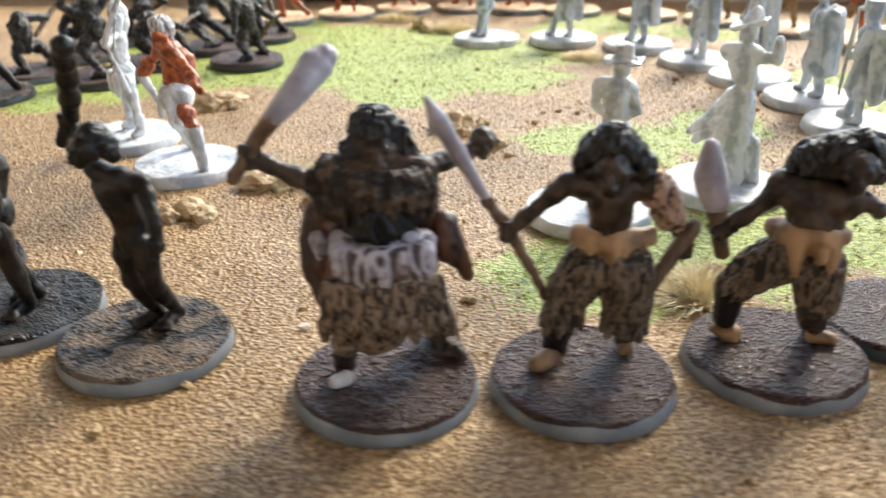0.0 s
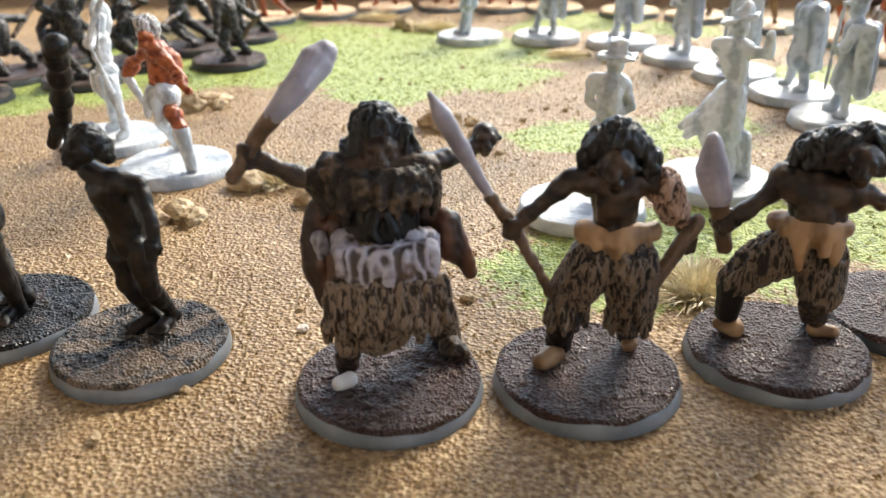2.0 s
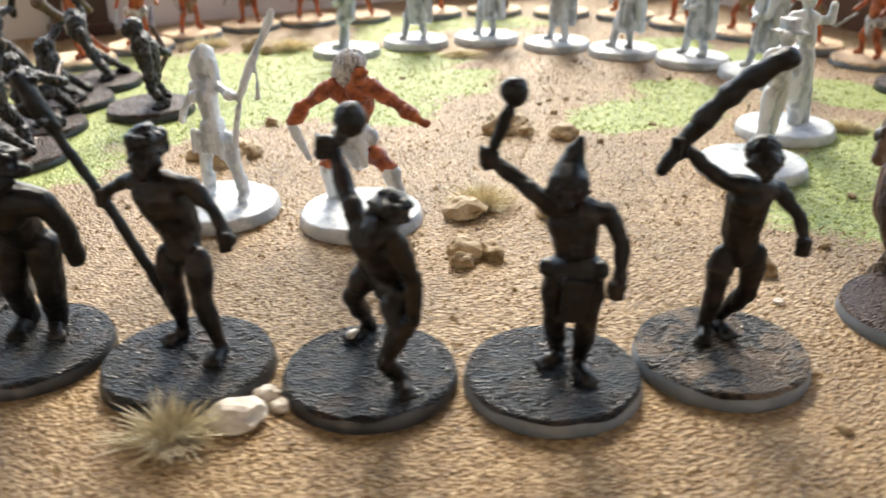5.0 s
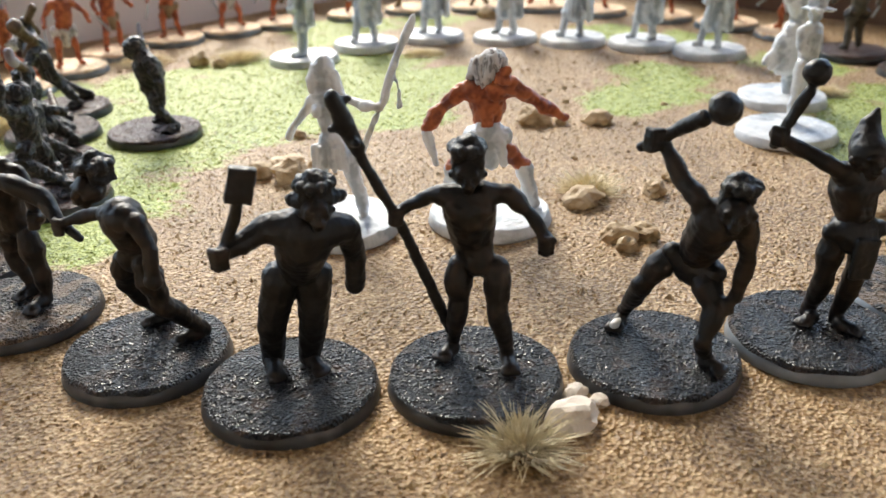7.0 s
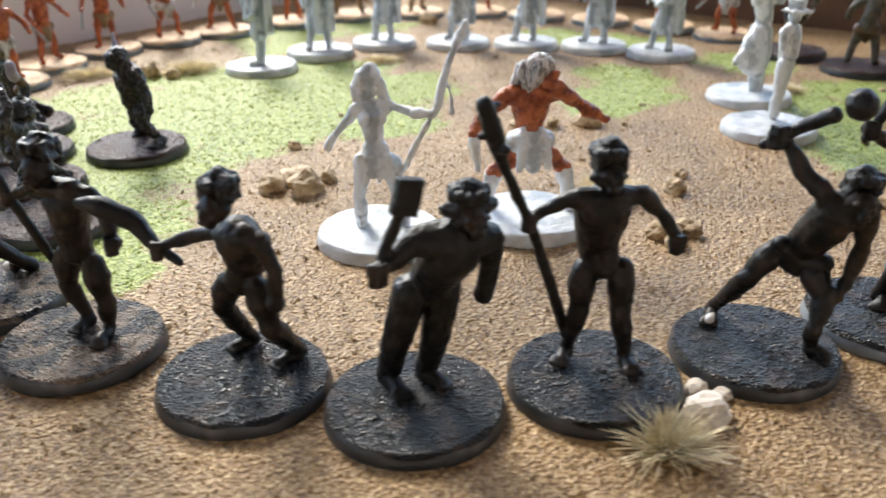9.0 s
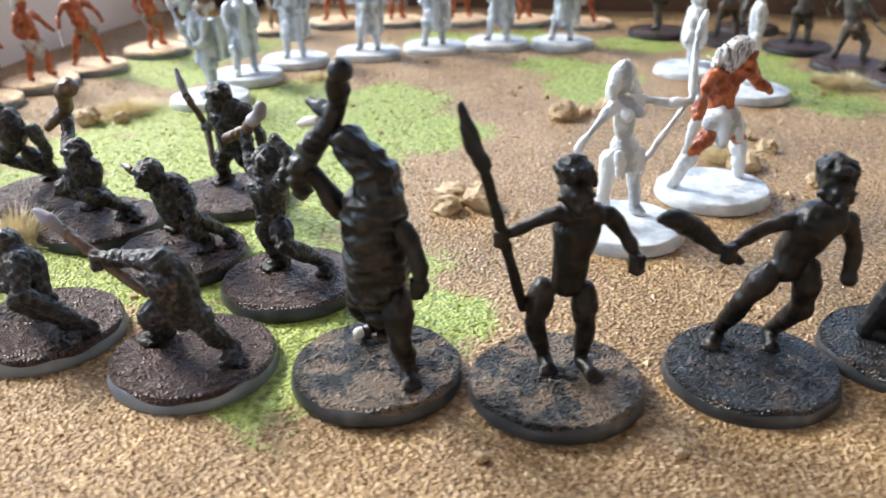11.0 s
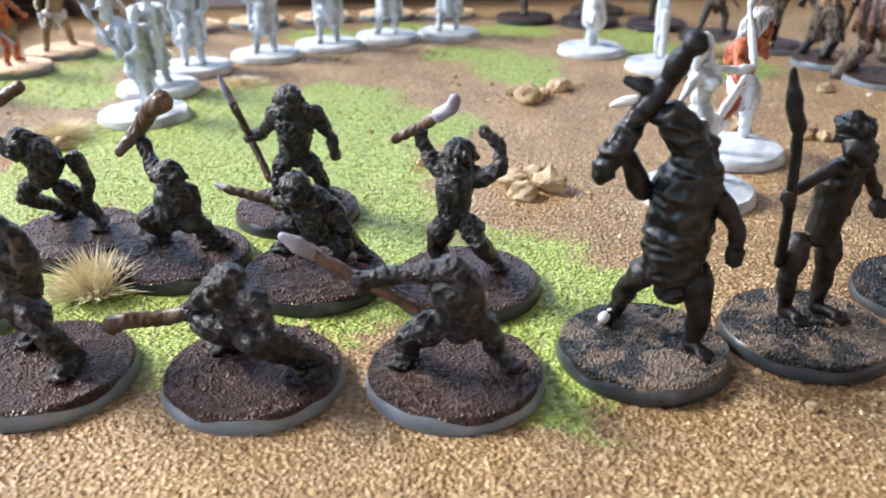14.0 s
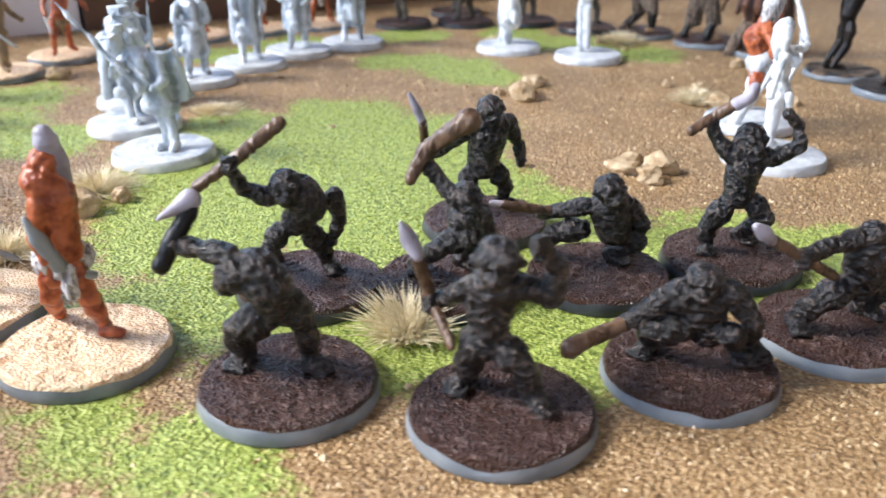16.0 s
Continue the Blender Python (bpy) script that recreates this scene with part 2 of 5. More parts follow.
GRASS = ((-10.1, 37.8, 1.2), (-7.4, 36.7, 1.6), (-4.3, 36.5, 1.2), (-1.7, 35.3, 1.0), (-0.2, 33.3, 1.2), (-8.0, 32.9, 2.2), (-5.4, 31.2, 2.0), (-3.2, 30.3, 1.7), (-1.0, 30.4, 1.5),
         (-4.2, 28.4, 1.2), (-14.6, 27.4, 0.9), (-14.9, 28.6, 0.9), (1.1, 24.3, 1.0), (2.5, 24.3, 1.2), (3.7, 24.7, 1.2), (0.9, 16.9, 1.1), (4.6, 19.7, 1.2), (4.0, 18.1, 1.3), (-11.9, 30.8, 1.6))
GRASS2 = ((-10.4, 30.5, 1.6), (-5.4, 34.6, 1.9), (-2.6, 33.0, 1.7), (-7.1, 30.6, 1.5), (4.5, 25.5, 1.0), (2.2, 17.9, 1.2), (-10.2, 34.0, 1.8), (-14.4, 26.4, 0.7), (2.1, 40.4, 1.2), (3.5, 39.2, 1.2),
          (-12.9, 27.9, 1.0), (-16.3, 28.2, 0.7), (-13.3, 31.1, 1.2), (-13.4, 34.0, 1.2), (-14.3, 34.2, 0.9), (6.1, 37.9, 1.2), (0.8, 38.1, 1.2), (-12.9, 35.6, 1.1), (-11.3, 35.6, 1.4),
          (-13.6, 32.6, 1.0), (-14.0, 38.9, 0.7), (-12.5, 39.9, 0.4), (8.9, 30.5, 1.1), (9.6, 27.5, 1.1), (8.6, 22.6, 1.2), (6.8, 18.6, 1.2))


def flock_at(x, y):
    """How densely flock covers a place of the board, 0 to 1."""
    d = min(math.hypot(x - a, y - b) - r for a, b, r in GRASS + GRASS2)
    d += 0.7 * noise.noise(Vector((x * 0.8, y * 0.8, 3.1))) + 0.35 * noise.noise(Vector((x * 2.4, y * 2.4, 7.7)))
    return max(0.0, min(1.0, 0.74 - d * 0.6))


def height_at(x, y):
    return 0.05 * noise.noise(Vector((x * 0.25, y * 0.25, 0))) + 0.02 * noise.noise(Vector((x * 1.3, y * 1.3, 5))) - 0.02


def build_ground():
    step, x0, y0, nx, ny = 0.28, -34.0, -8.0, 190, 196
    verts, flock = [], []
    for j in range(ny + 1):
        for i in range(nx + 1):
            x, y = x0 + i * step, y0 + j * step
            verts.append((x * CM, y * CM, height_at(x, y) * CM))
            flock.append(flock_at(x, y))
    w = nx + 1
    faces = [(j * w + i, j * w + i + 1, (j + 1) * w + i + 1, (j + 1) * w + i) for j in range(ny) for i in range(nx)]
    me = bpy.data.meshes.new("ground")
    me.from_pydata(verts, [], faces)
    me.attributes.new("flock", "FLOAT", "POINT").data.foreach_set("value", flock)
    me.polygons.foreach_set("use_smooth", [True] * len(faces))
    me.materials.append(ground_material())
    return tagged(new("ground", me), "sandy textured board with patches of bright green flock", "ground", kind="structure")


build_ground()
slab = bmesh.new()
box(slab, -34.0, -8.0, -2.6, 19.2, 46.9, -0.35, 0.15)
tagged(mesh_object("table", slab, ["panel"]), "brown wooden table top under the sandy board", "table", kind="structure")

# ---- figures ----
ROUGH = {"curls": (0.030, 9.0), "fur": (0.036, 9.0), "fur_dark": (0.036, 9.0), "furw": (0.045, 7.0), "ape": (0.030, 7.0), "hairy": (0.042, 8.5), "hair": (0.050, 8.5), "hairg": (0.040, 9.0), "hide": (0.022, 4.0),
         "hide2": (0.045, 7.0), "pelt": (0.055, 10.0), "skin": (0.022, 4.2), "brown": (0.026, 4.6), "wood": (0.026, 6.0), "grey": (0.022, 2.5), "cloak": (0.035, 4.0), "black": (0.018, 5.5),
         "prim": (0.026, 5.5), "prim_blue": (0.030, 4.5), "orange": (0.036, 5.5), "soldier": (0.035, 5.0), "khaki": (0.02, 5.0)}
STRANDS = ("fur", "fur_dark", "furw", "hair", "hairg", "pelt")
FOLDS = ("prim", "prim_blue", "cloak", "hide")
MUSCLE = ("skin", "brown", "ape", "orange", "khaki")
SLIM = {"skin": 0.84, "brown": 0.86, "hide": 0.86, "ape": 0.92, "orange": 0.88, "prim": 1.0, "prim_blue": 0.95, "black": 0.95}


def head_of(x, y, z, r, mat):
    """A plain head with skull, brow, cheeks and jaw, looking towards -y."""
    j = 1.25 if mat == "ape" else 1.0
    return [[(x, y + 0.12 * r, z + 0.08 * r, 0.95 * r)],
            [(x, y - 0.42 * r, z - 0.42 * r, 0.5 * r * j), (x, y - 0.40 * r, z - 0.72 * r, 0.40 * r)],
            [(x - 0.42 * r, y - 0.66 * r, z + 0.24 * r, 0.22 * r * j), (x + 0.42 * r, y - 0.66 * r, z + 0.24 * r, 0.22 * r * j)],
            [(x - 0.48 * r, y - 0.5 * r, z - 0.18 * r, 0.24 * r)], [(x + 0.48 * r, y - 0.5 * r, z - 0.18 * r, 0.24 * r)],
            [(x, y - 0.82 * r, z + 0.1 * r, 0.15 * r), (x, y - 0.98 * r, z - 0.14 * r, 0.19 * r)],
            [(x - 0.2 * r, y - 0.86 * r * j ** 0.5, z - 0.5 * r, 0.15 * r), (x + 0.2 * r, y - 0.86 * r * j ** 0.5, z - 0.5 * r, 0.15 * r)],
            [(x - 0.95 * r, y + 0.1 * r, z - 0.05 * r, 0.2 * r)], [(x + 0.95 * r, y + 0.1 * r, z - 0.05 * r, 0.2 * r)]]


def fist_of(x, y, z, r):
    """A closed fist: palm, four knuckles and a thumb."""
    out = [[(x, y, z, 0.8 * r)]]
    for i in range(4):
        h = z + (i - 1.5) * 0.44 * r
        out.append([(x - 0.55 * r, y - 0.35 * r, h, 0.3 * r), (x - 0.1 * r, y - 0.82 * r, h, 0.3 * r), (x + 0.5 * r, y - 0.5 * r, h, 0.27 * r)])
    out.append([(x + 0.5 * r, y + 0.3 * r, z + 0.2 * r, 0.3 * r), (x + 0.62 * r, y - 0.45 * r, z + 0.5 * r, 0.27 * r)])
    return out


def foot_of(nodes):
    """A bare foot with toes spread along its front."""
    a, b = Vector(nodes[0][:3]), Vector(nodes[-1][:3])
    r = nodes[-1][3]
    d = (b - a).normalized()
    side = Vector((-d.y, d.x, 0))
    out = [[(*a, nodes[0][3]), (*(b - d * 0.2 * r - Vector((0, 0, 0.15 * r))), r * 0.95)]]
    for i in range(5):
        p = b + d * r * (0.62 - 0.08 * abs(i - 1.5)) + side * (i - 2) * 0.5 * r
        out.append([(*(p - d * 0.6 * r - Vector((0, 0, 0.2 * r))), 0.33 * r), (*(p + d * 0.35 * r - Vector((0, 0, 0.5 * r))), 0.36 * r)])
    return out


def shaped(nodes, mat):
    """Limbs that swell between their joints; trunks with chest and waist, heads, fists and feet with their own forms."""
    k = SLIM.get(mat, 1.0)
    big = max(p[3] for p in nodes)
    trunk = big > 0.28 and min(p[3] for p in nodes) > 0.22
    if mat in MUSCLE and len(nodes) == 1:
        x, y, z, r = nodes[0]
        if r >= 0.2 and z > 1.2:
            return head_of(x, y, z, r * (1.08 if mat == "ape" else 0.98), mat)
        return fist_of(x, y, z, r * 0.95) if 0.12 <= r < 0.2 else [[(x, y, z, r * k)]]
    if mat in ("skin", "brown", "ape") and len(nodes) == 2 and all(p[2] < 0.4 for p in nodes):
        return foot_of(nodes)
    nodes = [(*p[:3], p[3] * (0.93 if trunk else k)) for p in nodes]
    if mat not in MUSCLE:
        return [nodes]
    if trunk:
        rise = nodes[0][2] - nodes[-1][2]
        if len(nodes) < 2 or rise < 0.2 or big > 0.45:
            return [nodes]
        x, y, z, r = nodes[0]
        out = [[(*p[:3], p[3] * (0.97 if i == 0 else 0.70 if i == 2 else 0.84)) for i, p in enumerate(nodes)]]
        for sx in (-1, 1):
            out.append([(x + sx * 0.2 * r, y - 0.56 * r, z + 0.10 * r, 0.38 * r), (x + sx * 0.5 * r, y - 0.48 * r, z + 0.2 * r, 0.36 * r)])
            q = nodes[1]
            for t in (0.35, 0.62, 0.9):
                c = [nodes[0][i] * (1 - t) + q[i] * t for i in range(3)]
                out.append([(c[0] + sx * 0.14 * r, c[1] - 0.68 * r, c[2], 0.19 * r)])
        return out
    out = []
    for a, b in zip(nodes, nodes[1:]):
        d = (Vector(b[:3]) - Vector(a[:3])).length
        out.append((*a[:3], a[3] * (0.74 if a[3] > 0.19 else 0.92 if len(nodes) > 2 else 1.0)))
        if d > 0.25 and max(a[3], b[3]) < 0.34:
            for t, sc in ((0.33, 1.02), (0.78, 0.84)):
                out.append(tuple(a[i] * (1 - t) + b[i] * t for i in range(3)) + ((a[3] * (1 - t) + b[3] * t) * sc,))
    out.append(nodes[-1])
    x, y, z, r = nodes[-1]
    if mat == "ape" and len(nodes) == 3 and z < 0.4:
        # a broad bare foot or resting hand at the end of the limb
        turn = 0.12 if x > 0 else -0.12
        return [out] + foot_of([(x, y, 0.36, 0.12), (x + turn, y - 0.24, 0.37, 0.13)])
    return [out]


def capsule_chain(bm, nodes):
    """Balls joined by tapered rods, as a rough limb."""
    if nodes[0] == "block":
        _, x, y, z, sx, sy, sz, tilt = nodes
        r = bmesh.ops.create_cube(bm, size=1.0)
        bmesh.ops.transform(bm, matrix=Matrix.LocRotScale((x, y, z), Euler((0, radians(tilt), 0)), (sx, sy, sz)), verts=r["verts"])
        return
    for p in nodes:
        r = bmesh.ops.create_icosphere(bm, subdivisions=2, radius=max(p[3], 0.04))
        bmesh.ops.translate(bm, vec=p[:3], verts=r["verts"])
    for a, b in zip(nodes, nodes[1:]):
        va, vb = Vector(a[:3]), Vector(b[:3])
        d = vb - va
        if d.length < 1e-4:
            continue
        r = bmesh.ops.create_cone(bm, cap_ends=True, segments=12, radius1=max(a[3], 0.04), radius2=max(b[3], 0.04), depth=d.length)
        m = Matrix.Translation((va + vb) / 2) @ d.to_track_quat("Z", "Y").to_matrix().to_4x4()
        bmesh.ops.transform(bm, matrix=m, verts=r["verts"])


def fused(bm, voxel, smooth, mat, seed):
    """The limbs of one colour melted into one skin: its vertices and faces."""
    me = bpy.data.meshes.new("melt")
    bm.to_mesh(me)
    bm.free()
    ob = new("melt", me)
    mod = ob.modifiers.new("remesh", "REMESH")
    mod.mode, mod.voxel_size, mod.use_smooth_shade = "VOXEL", voxel, True
    sm = ob.modifiers.new("smooth", "SMOOTH")
    sm.factor, sm.iterations = 0.5, smooth
    bpy.context.view_layer.update()
    got = ob.evaluated_get(bpy.context.evaluated_depsgraph_get()).to_mesh()
    amp, freq = ROUGH.get(mat, (0.006, 5.0))
    verts, ridge = [], []
    for p in got.vertices:
        q = p.co * freq + Vector((seed, seed * 1.7, 0))
        if mat in STRANDS:
            # wavy locks that run down the cast
            q.x += 0.5 * noise.noise(p.co * 3.0)
            q.y += 0.5 * noise.noise(p.co * 3.0 + Vector((5, 0, 0)))
            q.z *= 0.26
            h = 0.9 - 2.6 * abs(noise.noise(q)) + 0.3 * noise.noise(p.co * 2.0 * freq)
        elif mat == "hairy":
            # rolled layers of hide lying one over the other
            h = 0.7 - 2.2 * abs(noise.noise(Vector((p.co.x * 2.6, p.co.y * 2.6, p.co.z * 6.5 + seed)))) + 0.5 * noise.noise(q)
        elif mat == "ape":
            h = 0.55 - 2.0 * abs(noise.noise(q)) + 0.4 * noise.noise(q * 2.0)
        elif mat in ("skin", "brown", "orange"):
            h = noise.noise(q) + 0.5 * noise.noise(q * 2.4)
        elif mat == "wood":
            h = 0.6 - 1.8 * abs(noise.noise(Vector((q.x * 1.5, q.y * 1.5, q.z * 0.4))))
        else:
            h = noise.noise(q) + 0.5 * noise.noise(q * 2.3)
        if mat in FOLDS:
            h += 0.8 * math.sin((p.co.x + 0.3 * p.co.y) * 13 + seed + 1.5 * noise.noise(p.co * 1.3))
        ridge.append(max(0.0, min(1.0, 0.5 + 0.5 * h)))
        verts.append(p.co + p.normal * (h * amp))
    faces = [tuple(f.vertices) for f in got.polygons]
    bpy.data.objects.remove(ob)
    bpy.data.meshes.remove(me)
    return verts, faces, ridge


def base_part(parent, top, rim, radius, height, seed, fine):
    """A round slotted base: bevelled rim, paint run over its edge and a gritty top."""
    n, rings = (132, 40) if fine else (64, 14)
    verts, faces, mats, ridge = [], [], [], []
    profile = [(radius * 0.99, 0.0), (radius, 0.025), (radius * 0.985, height * 0.45), (radius * 0.972, height * 0.72), (radius * 0.955, height * 0.92), (radius * 0.935, height * 1.0)]
    edge = len(profile) - 1
    profile += [(radius * 0.925 * (1 - k / rings), height) for k in range(rings)]
    gritty = top not in ("snow",)
    for k, (r, z) in enumerate(profile):
        for i in range(n):
            a = 2 * math.pi * i / n
            x, y = r * math.cos(a), r * math.sin(a)
            lump, raised = 0.0, 0.4
            if k >= edge:
                p = Vector((x, y, seed))
                wide = noise.noise(p * 2.2)
                sand = 1.3 * noise.noise(p * (8 if fine else 4)) + 0.9 * noise.noise(p * 15)
                cover = max(0.0, min(1.0, 0.85 + 1.3 * noise.noise(p * 1.3 + Vector((9, 0, 0)))))
                lump = 0.03 * wide + (0.03 * sand * cover if gritty else 0.010 * sand)
                raised = 0.5 + 0.5 * sand * cover
                if k == edge:
                    lump *= 0.4
            elif k > 1:
                if k == 3:
                    z = height * (0.74 + 0.34 * noise.noise(Vector((math.cos(a) * 2.6, math.sin(a) * 2.6, seed))))
                    z = max(height * 0.5, min(height * 0.9, z))
                q = 1 + 0.008 * noise.noise(Vector((x * 4, y * 4, seed + z * 3)))
                x, y = x * q, y * q
            ridge.append(max(0.0, min(1.0, raised)))
            verts.append((x * CM, y * CM, (z + lump) * CM))
    for k in range(len(profile) - 1):
        for i in range(n):
            j = (i + 1) % n
            faces.append((k * n + i, k * n + j, (k + 1) * n + j, (k + 1) * n + i))
            mats.append(0 if k < 3 else 1)
    last = (len(profile) - 1) * n
    verts.append((0, 0, height * CM))
    ridge.append(0.5)
    for i in range(n):
        faces.append((last + i, last + (i + 1) % n, len(verts) - 1))
        mats.append(1)
    faces.append(tuple(range(n - 1, -1, -1)))
    mats.append(0)
    me = bpy.data.meshes.new("base")
    me.from_pydata(verts, [], faces)
    me.attributes.new("ridge", "FLOAT", "POINT").data.foreach_set("value", ridge)
    me.materials.append(M[rim])
    me.materials.append(M[top])
    me.polygons.foreach_set("material_index", mats)
    me.polygons.foreach_set("use_smooth", [True] * len(faces))
    ob = new("base", me)
    ob.parent = parent
    return ob


class Figure:
    """A sculpted miniature on its round base; limbs are chains of (x, y, z, radius) in centimetres, y pointing away from its front."""
    count = 0

    def __init__(self, x, y, turn, voxel=0.022, smooth=2):
        self.at, self.voxel, self.smooth, self.limbs = (x, y, turn), voxel, smooth, {}
        Figure.count += 1

    def limb(self, mat, *nodes):
        self.limbs.setdefault(mat, []).append(nodes)
        return self

    def block(self, mat, *values):
        """A tilted block of hair, cloth or weapon: centre, sizes and lean in degrees."""
        self.limbs.setdefault(mat, []).append(("block", *values))
        return self

    def flat_top(self, x, y, z, w, h, tilt=0):
        """A tall crop of curly hair, flat on top."""
        w *= 0.8
        self.block("curls", x, y, z - 0.02, w, w * 0.95, 0.8 * h, tilt)
        self.limb("curls", (x, y, z + 0.16 * h, 0.5 * w), (x + 0.3 * h * math.sin(radians(tilt)), y, z + 0.26 * h, 0.44 * w))
        for i in range(10):
            a = i * 0.628
            self.limb("curls", (x + 0.46 * w * math.cos(a) + h * 0.5 * math.sin(radians(tilt)), y + 0.5 * w * math.sin(a), z + 0.22 * h, 0.085))
        return self

    def done(self, name, label, category, group, top="mud", rim="rim", radius=1.25, height=0.26):
        verts, faces, idx, ridge, names = [], [], [], [], list(self.limbs)
        for k, mat in enumerate(names):
            bm = bmesh.new()
            for nodes in self.limbs[mat]:
                for chain in ([nodes] if nodes[0] == "block" else shaped(nodes, mat)):
                    capsule_chain(bm, chain)
            v, f, g = fused(bm, self.voxel, self.smooth, mat, Figure.count * 3.7 + k)
            o = len(verts)
            verts += [p * CM for p in v]
            faces += [tuple(a + o for a in q) for q in f]
            idx += [k] * len(f)
            ridge += g
        me = bpy.data.meshes.new(name)
        me.from_pydata(verts, [], faces)
        me.attributes.new("ridge", "FLOAT", "POINT").data.foreach_set("value", ridge)
        for mat in names:
            me.materials.append(M[mat])
        me.polygons.foreach_set("material_index", idx)
        me.polygons.foreach_set("use_smooth", [True] * len(faces))
        ob = new(name, me)
        x, y, turn = self.at
        z = height_at(x, y) * CM
        ob.matrix_world = pose(x * CM, y * CM, z, 0, 0, turn)
        tagged(ob, label, category, group)
        base_part(ob, top, rim, radius, height, Figure.count * 1.3, self.voxel < 0.03)
        return ob

f = Figure(0.84, 13.49, -5.4)
f.limb("brown", (0.19, -0.14, 3.12, 0.27))
f.limb("hair", (0.19, 0.09, 3.39, 0.27), (0.52, 0.13, 3.17, 0.17), (0.63, 0.17, 2.78, 0.11))
f.limb("hair", (-0.02, 0.09, 3.34, 0.19), (-0.14, 0.08, 3.18, 0.14), (-0.13, 0.08, 2.94, 0.08))
f.limb("hair", (0.21, -0, 2.89, 0.15), (0.25, 0.09, 2.54, 0.06))
f.limb("brown", (-0.28, 0.08, 2.87, 0.21), (0.18, 0.09, 2.86, 0.29), (0.62, 0.15, 2.86, 0.21))
f.limb("brown", (0.19, 0.13, 2.73, 0.35), (0.22, 0.16, 2.27, 0.33))
f.limb("brown", (-0.33, 0.08, 2.87, 0.17), (-0.72, 0.01, 2.52, 0.13), (-1.03, -0.03, 2.25, 0.12))
f.limb("brown", (-1.03, -0.03, 2.25, 0.16))
f.limb("grey", (-1.93, -0.62, 4.06, 0.03), (-1.82, -0.5, 3.79, 0.12), (-1.57, -0.19, 3.15, 0.1), (-1.31, -0.08, 2.65, 0.08))
f.limb("wood", (-1.31, -0.08, 2.65, 0.08), (-1.03, -0.03, 2.25, 0.08), (-0.61, -0.12, 1.56, 0.06), (-0.54, -0.14, 1.37, 0.04))
f.limb("brown", (0.69, 0.17, 2.82, 0.18), (0.99, 0.39, 2.39, 0.14), (1.17, 0.7, 1.9, 0.12))
f.limb("brown", (1.18, 0.71, 1.86, 0.16))
f.limb("wood", (1.24, 0.5, 2.23, 0.1), (0.67, 0.09, 1.38, 0.09))
f.limb("pelt", (0.76, 0.14, 2.83, 0.2), (0.92, 0.32, 2.44, 0.17), (1.01, 0.44, 2.28, 0.09))
f.limb("hide", (-0.16, 0.15, 2.16, 0.17), (0.05, 0.05, 2.18, 0.18), (0.26, 0.01, 2.2, 0.2), (0.46, 0.09, 2.19, 0.19), (0.68, 0.31, 2.14, 0.16))
f.limb("hide", (-0.12, 0.1, 2.08, 0.14), (-0.14, 0.05, 1.89, 0.07))
f.limb("hide", (0.06, 0.01, 2.1, 0.16), (0.09, -0.03, 1.85, 0.09), (0.12, -0.03, 1.71, 0.03))
f.limb("hide", (0.23, -0.05, 2.13, 0.17), (0.27, -0.06, 1.79, 0.1), (0.27, -0.04, 1.6, 0.03))
f.limb("hide", (0.41, 0.02, 2.12, 0.16), (0.45, -0.02, 1.92, 0.09))
f.limb("hide", (0.58, 0.16, 2.08, 0.14), (0.62, 0.1, 1.78, 0.07), (0.65, 0.11, 1.64, 0.03))
f.limb("hide", (0.27, 0.18, 2.07, 0.29))
f.limb("fur_dark", (0.01, 0.1, 1.77, 0.35), (-0.26, 0.07, 1.36, 0.29), (-0.31, 0.01, 1.01, 0.19))
f.limb("fur_dark", (0.43, 0.14, 1.79, 0.36), (0.51, 0.26, 1.2, 0.32), (0.5, 0.34, 0.82, 0.2))
for k in range(8):
    a = k * 0.785
    f.limb("fur_dark", (-0.3 + 0.17 * math.cos(a), 0.03 + 0.17 * math.sin(a), 1.15, 0.11), (-0.33 + 0.25 * math.cos(a), 0.02 + 0.25 * math.sin(a), 0.88, 0.04))
    f.limb("fur_dark", (0.5 + 0.2 * math.cos(a), 0.3 + 0.2 * math.sin(a), 1.0, 0.11), (0.5 + 0.28 * math.cos(a), 0.32 + 0.28 * math.sin(a), 0.74, 0.04))
f.limb("black", (-0.34, 0, 1.02, 0.21), (-0.41, 0.37, 0.36, 0.19))
f.limb("black", (0.53, 0.32, 0.96, 0.18), (0.52, 0.7, 0.36, 0.15))
f.limb("hide", (-0.4, 0.08, 0.36, 0.15), (-0.61, -0.12, 0.36, 0.15))
f.limb("hide", (0.52, 0.67, 0.36, 0.14), (0.55, 0.49, 0.36, 0.14))
f.done("barbarian_miniature", "dark skinned barbarian miniature with long black hair and grey tipped spear", "miniature", "barbarian warriors", "mud", "rim", 1.25)
f = Figure(-1.77, 13.14, 10.4)
f.limb("brown", (0.01, 0.38, 3.27, 0.27))
f.limb("hair", (-0.02, 0.59, 3.47, 0.32), (-0.28, 0.52, 3.22, 0.18), (-0.38, 0.35, 2.92, 0.13), (-0.42, 0.31, 2.71, 0.06))
f.limb("hair", (0.25, 0.55, 3.4, 0.2), (0.38, 0.48, 3.06, 0.15), (0.38, 0.39, 2.76, 0.08))
f.limb("hair", (0.01, 0.38, 3.07, 0.17), (0.02, 0.24, 2.79, 0.1))
f.limb("brown", (-0.46, 0.4, 2.94, 0.29), (-0.02, 0.42, 2.88, 0.41), (0.55, 0.43, 2.95, 0.27))
f.limb("hide2", (-0.56, 0.37, 3.03, 0.24), (-0.13, 0.32, 2.8, 0.34), (0.51, 0.41, 2.97, 0.24))
